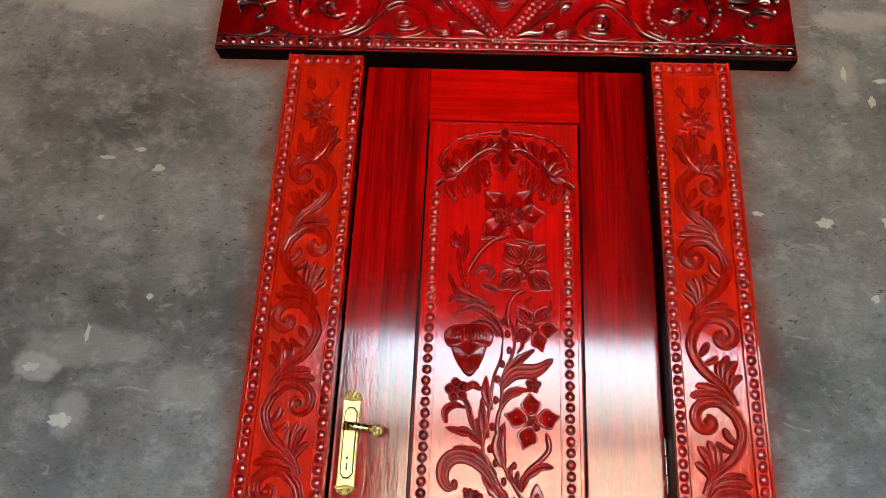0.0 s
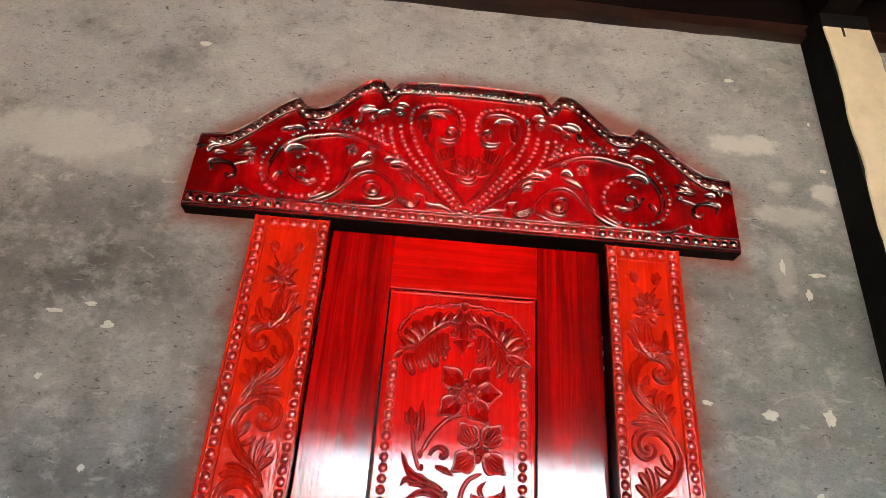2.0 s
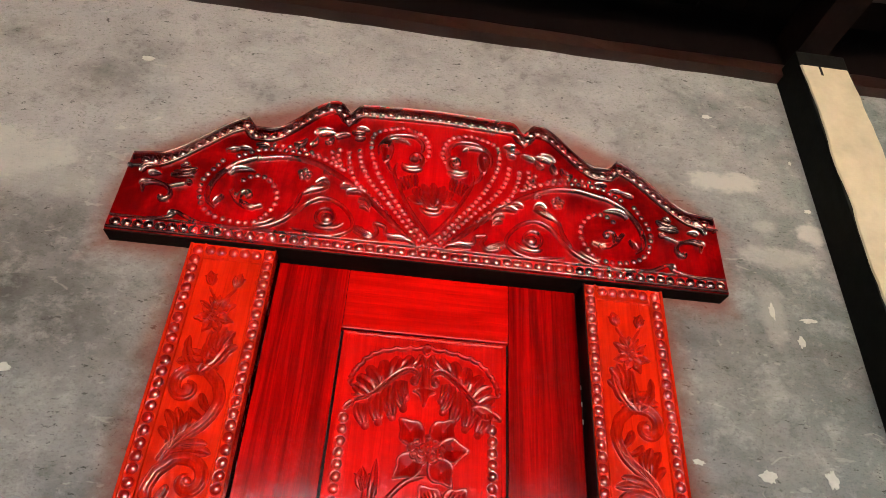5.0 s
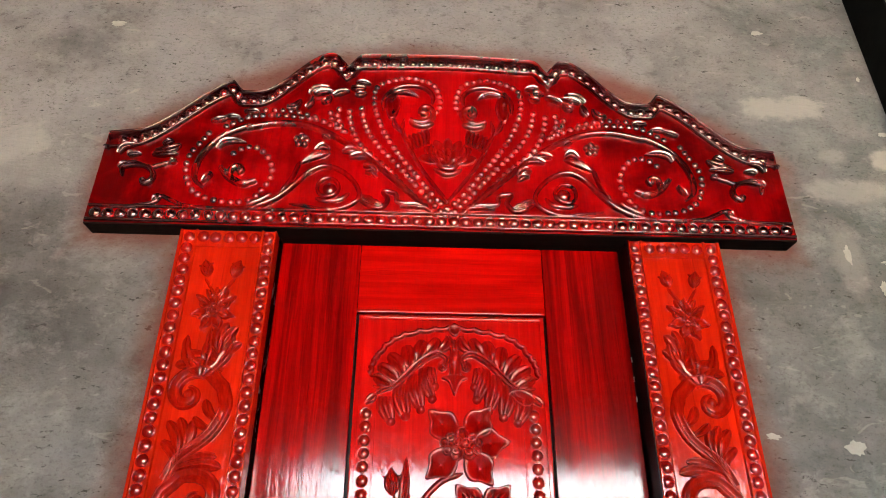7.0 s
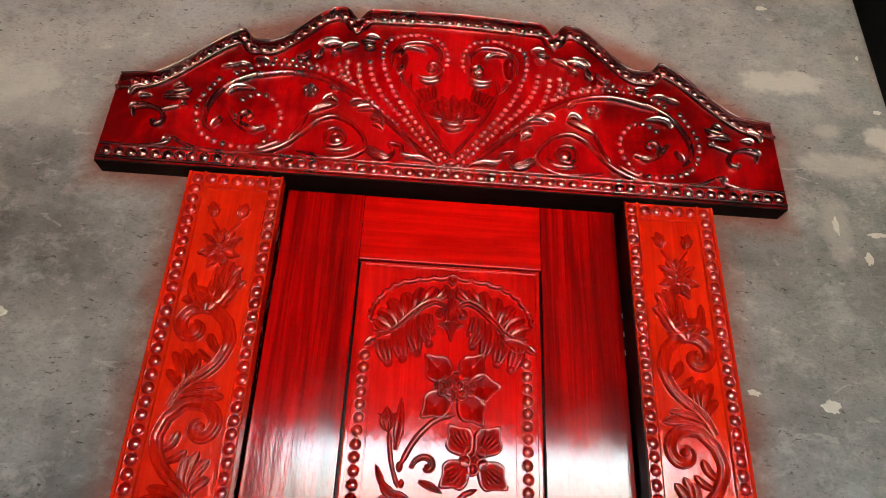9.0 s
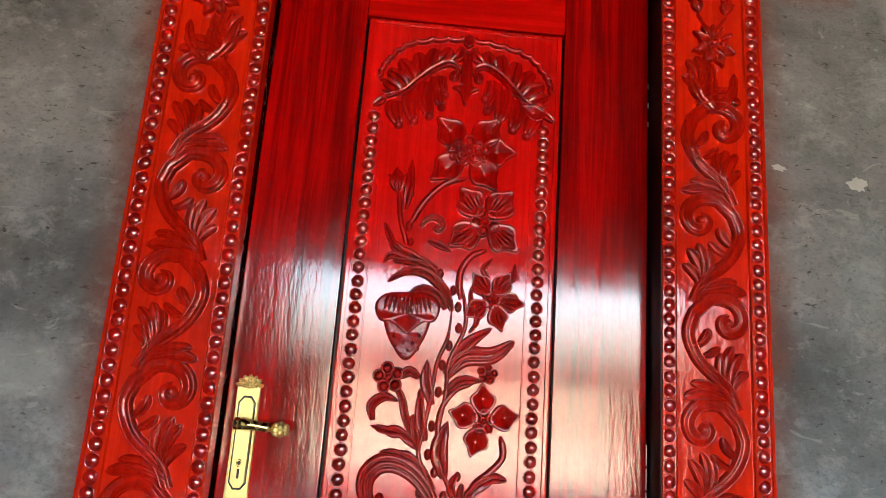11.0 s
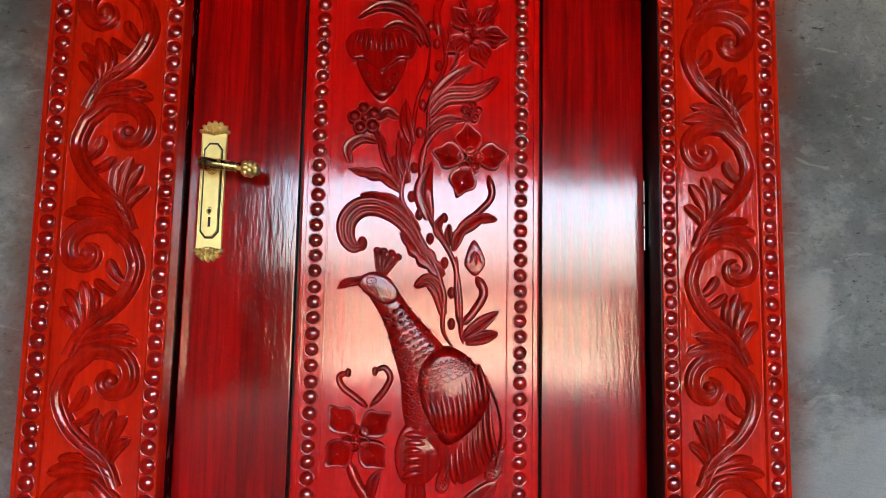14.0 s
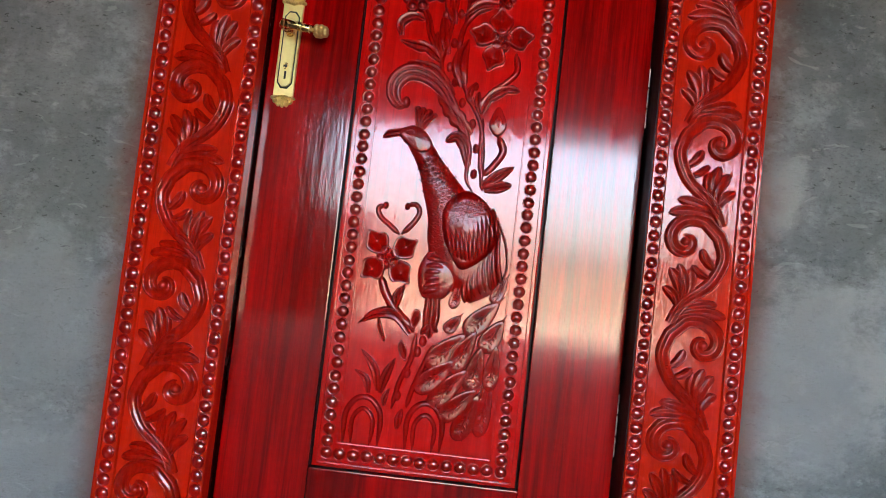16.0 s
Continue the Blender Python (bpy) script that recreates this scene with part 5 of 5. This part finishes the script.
def plate_geo(half_w, z0, z1, y0, y1, cut):
    ring = [(-half_w, z0 + cut), (-half_w + cut * 0.8, z0), (half_w - cut * 0.8, z0), (half_w, z0 + cut), (half_w, z1 - cut), (half_w - cut * 0.8, z1), (-half_w + cut * 0.8, z1), (-half_w, z1 - cut)]
    verts = [(PX + x, y0, z) for x, z in ring] + [(PX + x * 0.93, y1, (z0 + z1) / 2 + (z - (z0 + z1) / 2) * 0.99) for x, z in ring]
    faces = [[i, (i + 1) % 8, 8 + (i + 1) % 8, 8 + i] for i in range(8)] + [list(range(8, 16))]
    return verts, faces


back_plate = part("back_plate", joined([plate_geo(0.0228, 0.898, 1.142, Y + 0.0005, Y - 0.0030, 0.013)]), BRASS_WORN, handle)
# black plate stands in for the shaded gap round the raised field
part("field_outline", plate_geo(0.0172, 0.934, 1.106, Y - 0.0026, Y - 0.0034, 0.012), BLACK, back_plate, "black line round the field, standing in for a shaded gap")
part("raised_field", plate_geo(0.0140, 0.938, 1.102, Y - 0.0030, Y - 0.0066, 0.010), BRASS_WORN, back_plate, "bright gold flat field")
B = Carver(back_plate, Y - 0.001, BRASS_WORN, 0.005)
for sx in (-1, 1):
    B.emit("rim", [vine_geo(B, [(PX + sx * 0.0200, 0.925), (PX + sx * 0.0200, 1.02), (PX + sx * 0.0200, 1.115)], 0.0022, 0.0022)])
for zc, up in ((1.121, 1), (0.918, -1)):
    for row, (count, r) in enumerate(((7, 0.0210), (5, 0.0145), (4, 0.0080), (2, 0.0030))):
        for q in range(count):
            a = math.pi * (q + 0.5) / count
            B.emit("rosette", [dome_geo(B, (PX + r * 1.05 * math.cos(a), zc + up * r * 0.95 * math.sin(a)), 0.0058, 0.0085 + 0.001 * row, 0.75, a, 8, 3)])
part("lock_ring", plate_geo(0.0056, 0.976, 0.990, Y - 0.0064, Y - 0.0078, 0.0045), BRASS, back_plate)
part("lock_hole", plate_geo(0.0032, 0.979, 0.987, Y - 0.0076, Y - 0.0082, 0.0026), BLACK, back_plate, "black round hole")
part("keyhole", box_geo((PX - 0.0022, Y - 0.0068, 0.955), (PX + 0.0022, Y - 0.0055, 0.972)), BLACK, back_plate, "black keyhole slot")


def tube_geo(pts, radii, seg=12):
    verts, faces = [], []
    for i, p in enumerate(pts):
        a, b = Vector(pts[max(0, i - 1)]), Vector(pts[min(len(pts) - 1, i + 1)])
        q = (b - a).to_track_quat("Z", "Y")
        for j in range(seg):
            t = 2 * math.pi * j / seg
            verts.append(tuple(Vector(p) + q @ Vector((radii[i] * math.cos(t), radii[i] * math.sin(t), 0))))
    for i in range(len(pts) - 1):
        for j in range(seg):
            faces.append([i * seg + j, i * seg + (j + 1) % seg, (i + 1) * seg + (j + 1) % seg, (i + 1) * seg + j])
    faces += [list(range(seg))[::-1], [(len(pts) - 1) * seg + j for j in range(seg)]]
    return verts, faces


part("spindle", tube_geo([(PX, Y - 0.004, 1.057), (PX, Y - 0.012, 1.057), (PX, Y - 0.048, 1.057)], [0.0105, 0.0085, 0.0085]), BRASS, handle, smooth=True)
lever = part("lever", tube_geo([(PX - 0.010, Y - 0.049, 1.058), (PX - 0.006, Y - 0.049, 1.058), (PX + 0.020, Y - 0.050, 1.057), (PX + 0.045, Y - 0.049, 1.054), (PX + 0.064, Y - 0.047, 1.052)],
                               [0.007, 0.0115, 0.0095, 0.0088, 0.0100]), BRASS, handle, smooth=True)
for q in range(3):
    for j in range(6):
        a = 2 * math.pi * j / 6 + q * 0.5
        r = (0.0080, 0.0088, 0.0055)[q]
        bm = bmesh.new()
        bmesh.ops.create_icosphere(bm, subdivisions=2, radius=0.0066, matrix=Matrix.Translation((PX + 0.068 + 0.0085 * q, Y - 0.047 + r * math.cos(a), 1.051 + r * math.sin(a))))
        bm.verts.index_update()
        geo = [tuple(v.co) for v in bm.verts], [[v.index for v in f.verts] for f in bm.faces]
        bm.free()
        part("knob_petal", geo, BRASS_WORN, lever, smooth=True)


# ---------------------------------------------------------------- beads, one by one
def bead_mesh(name, r, h, material, seg=11):
    prof = ((1.05, 0.0), (1.02, 0.24), (0.96, 0.24), (0.91, 0.10), (0.87, 0.36), (0.76, 0.62), (0.58, 0.82), (0.36, 0.95), (0.16, 1.03))
    verts = [(r * k * math.cos(2 * math.pi * j / seg), 0.0008 - h * q, r * k * math.sin(2 * math.pi * j / seg)) for k, q in prof for j in range(seg)]
    verts.append((0, 0.0008 - h * 1.05, 0))
    faces = []
    for i in range(len(prof) - 1):
        for j in range(seg):
            faces.append([i * seg + j, i * seg + (j + 1) % seg, (i + 1) * seg + (j + 1) % seg, (i + 1) * seg + j])
    faces += [[(len(prof) - 1) * seg + j, (len(prof) - 1) * seg + (j + 1) % seg, len(prof) * seg] for j in range(seg)]
    me = bpy.data.meshes.new(name)
    me.from_pydata(verts, [], faces)
    me.materials.append(material)
    me.shade_smooth()
    return me


rng = random.Random(3)


def bead(me, parent, x, y, z):
    ob = new("bead", me)
    ob.parent = parent
    ob.matrix_basis = pose(x + rng.uniform(-0.0005, 0.0005), y, z + rng.uniform(-0.0008, 0.0008), rng.uniform(-5, 5), rng.uniform(0, 360), rng.uniform(-5, 5))


POST_BEAD = bead_mesh("post_bead", 0.0138, 0.0072, BEADED)
PANEL_BEAD = bead_mesh("panel_bead", 0.0136, 0.0074, BEADED)
HEAD_BEAD = bead_mesh("header_bead", 0.0140, 0.0080, CARVED_HEAD)
SMALL_BEAD = bead_mesh("edge_bead", 0.0122, 0.0068, EDGE_BEADED)
for s in (-1, 1):
    z = 2.090
    while z > 0.02:
        bead(POST_BEAD, posts[s], s * 0.4333, 0.006, z)
        bead(POST_BEAD, posts[s], s * 0.6175, 0.006, z)
        z -= 0.0278
    for q in range(5):
        bead(POST_BEAD, posts[s], s * (0.466 + 0.0295 * q), 0.004, 2.089)
z = 1.698
while z > 0.20:
    bead(PANEL_BEAD, panel, -0.1872, 0.0555, z)
    bead(PANEL_BEAD, panel, 0.1780, 0.0555, z)
    z -= 0.0272
for q in range(14):
    bead(PANEL_BEAD, panel, -0.1872 + 0.3652 * q / 13, 0.0555, 0.1785)
for q in range(58):
    bead(HEAD_BEAD, board, HX - 0.822 + 1.644 * q / 57, -0.011, 2.138)
gone, last = 0.0, None
for i in range(1700):
    u = -0.826 + 1.652 * i / 1699
    p = Vector((u, crest(u) - 0.0300))
    gone += (p - last).length if last else 0.0
    last = p
    if gone > 0.0245:
        gone = 0.0
        bead(SMALL_BEAD, board, HX + u, -0.013, p.y)
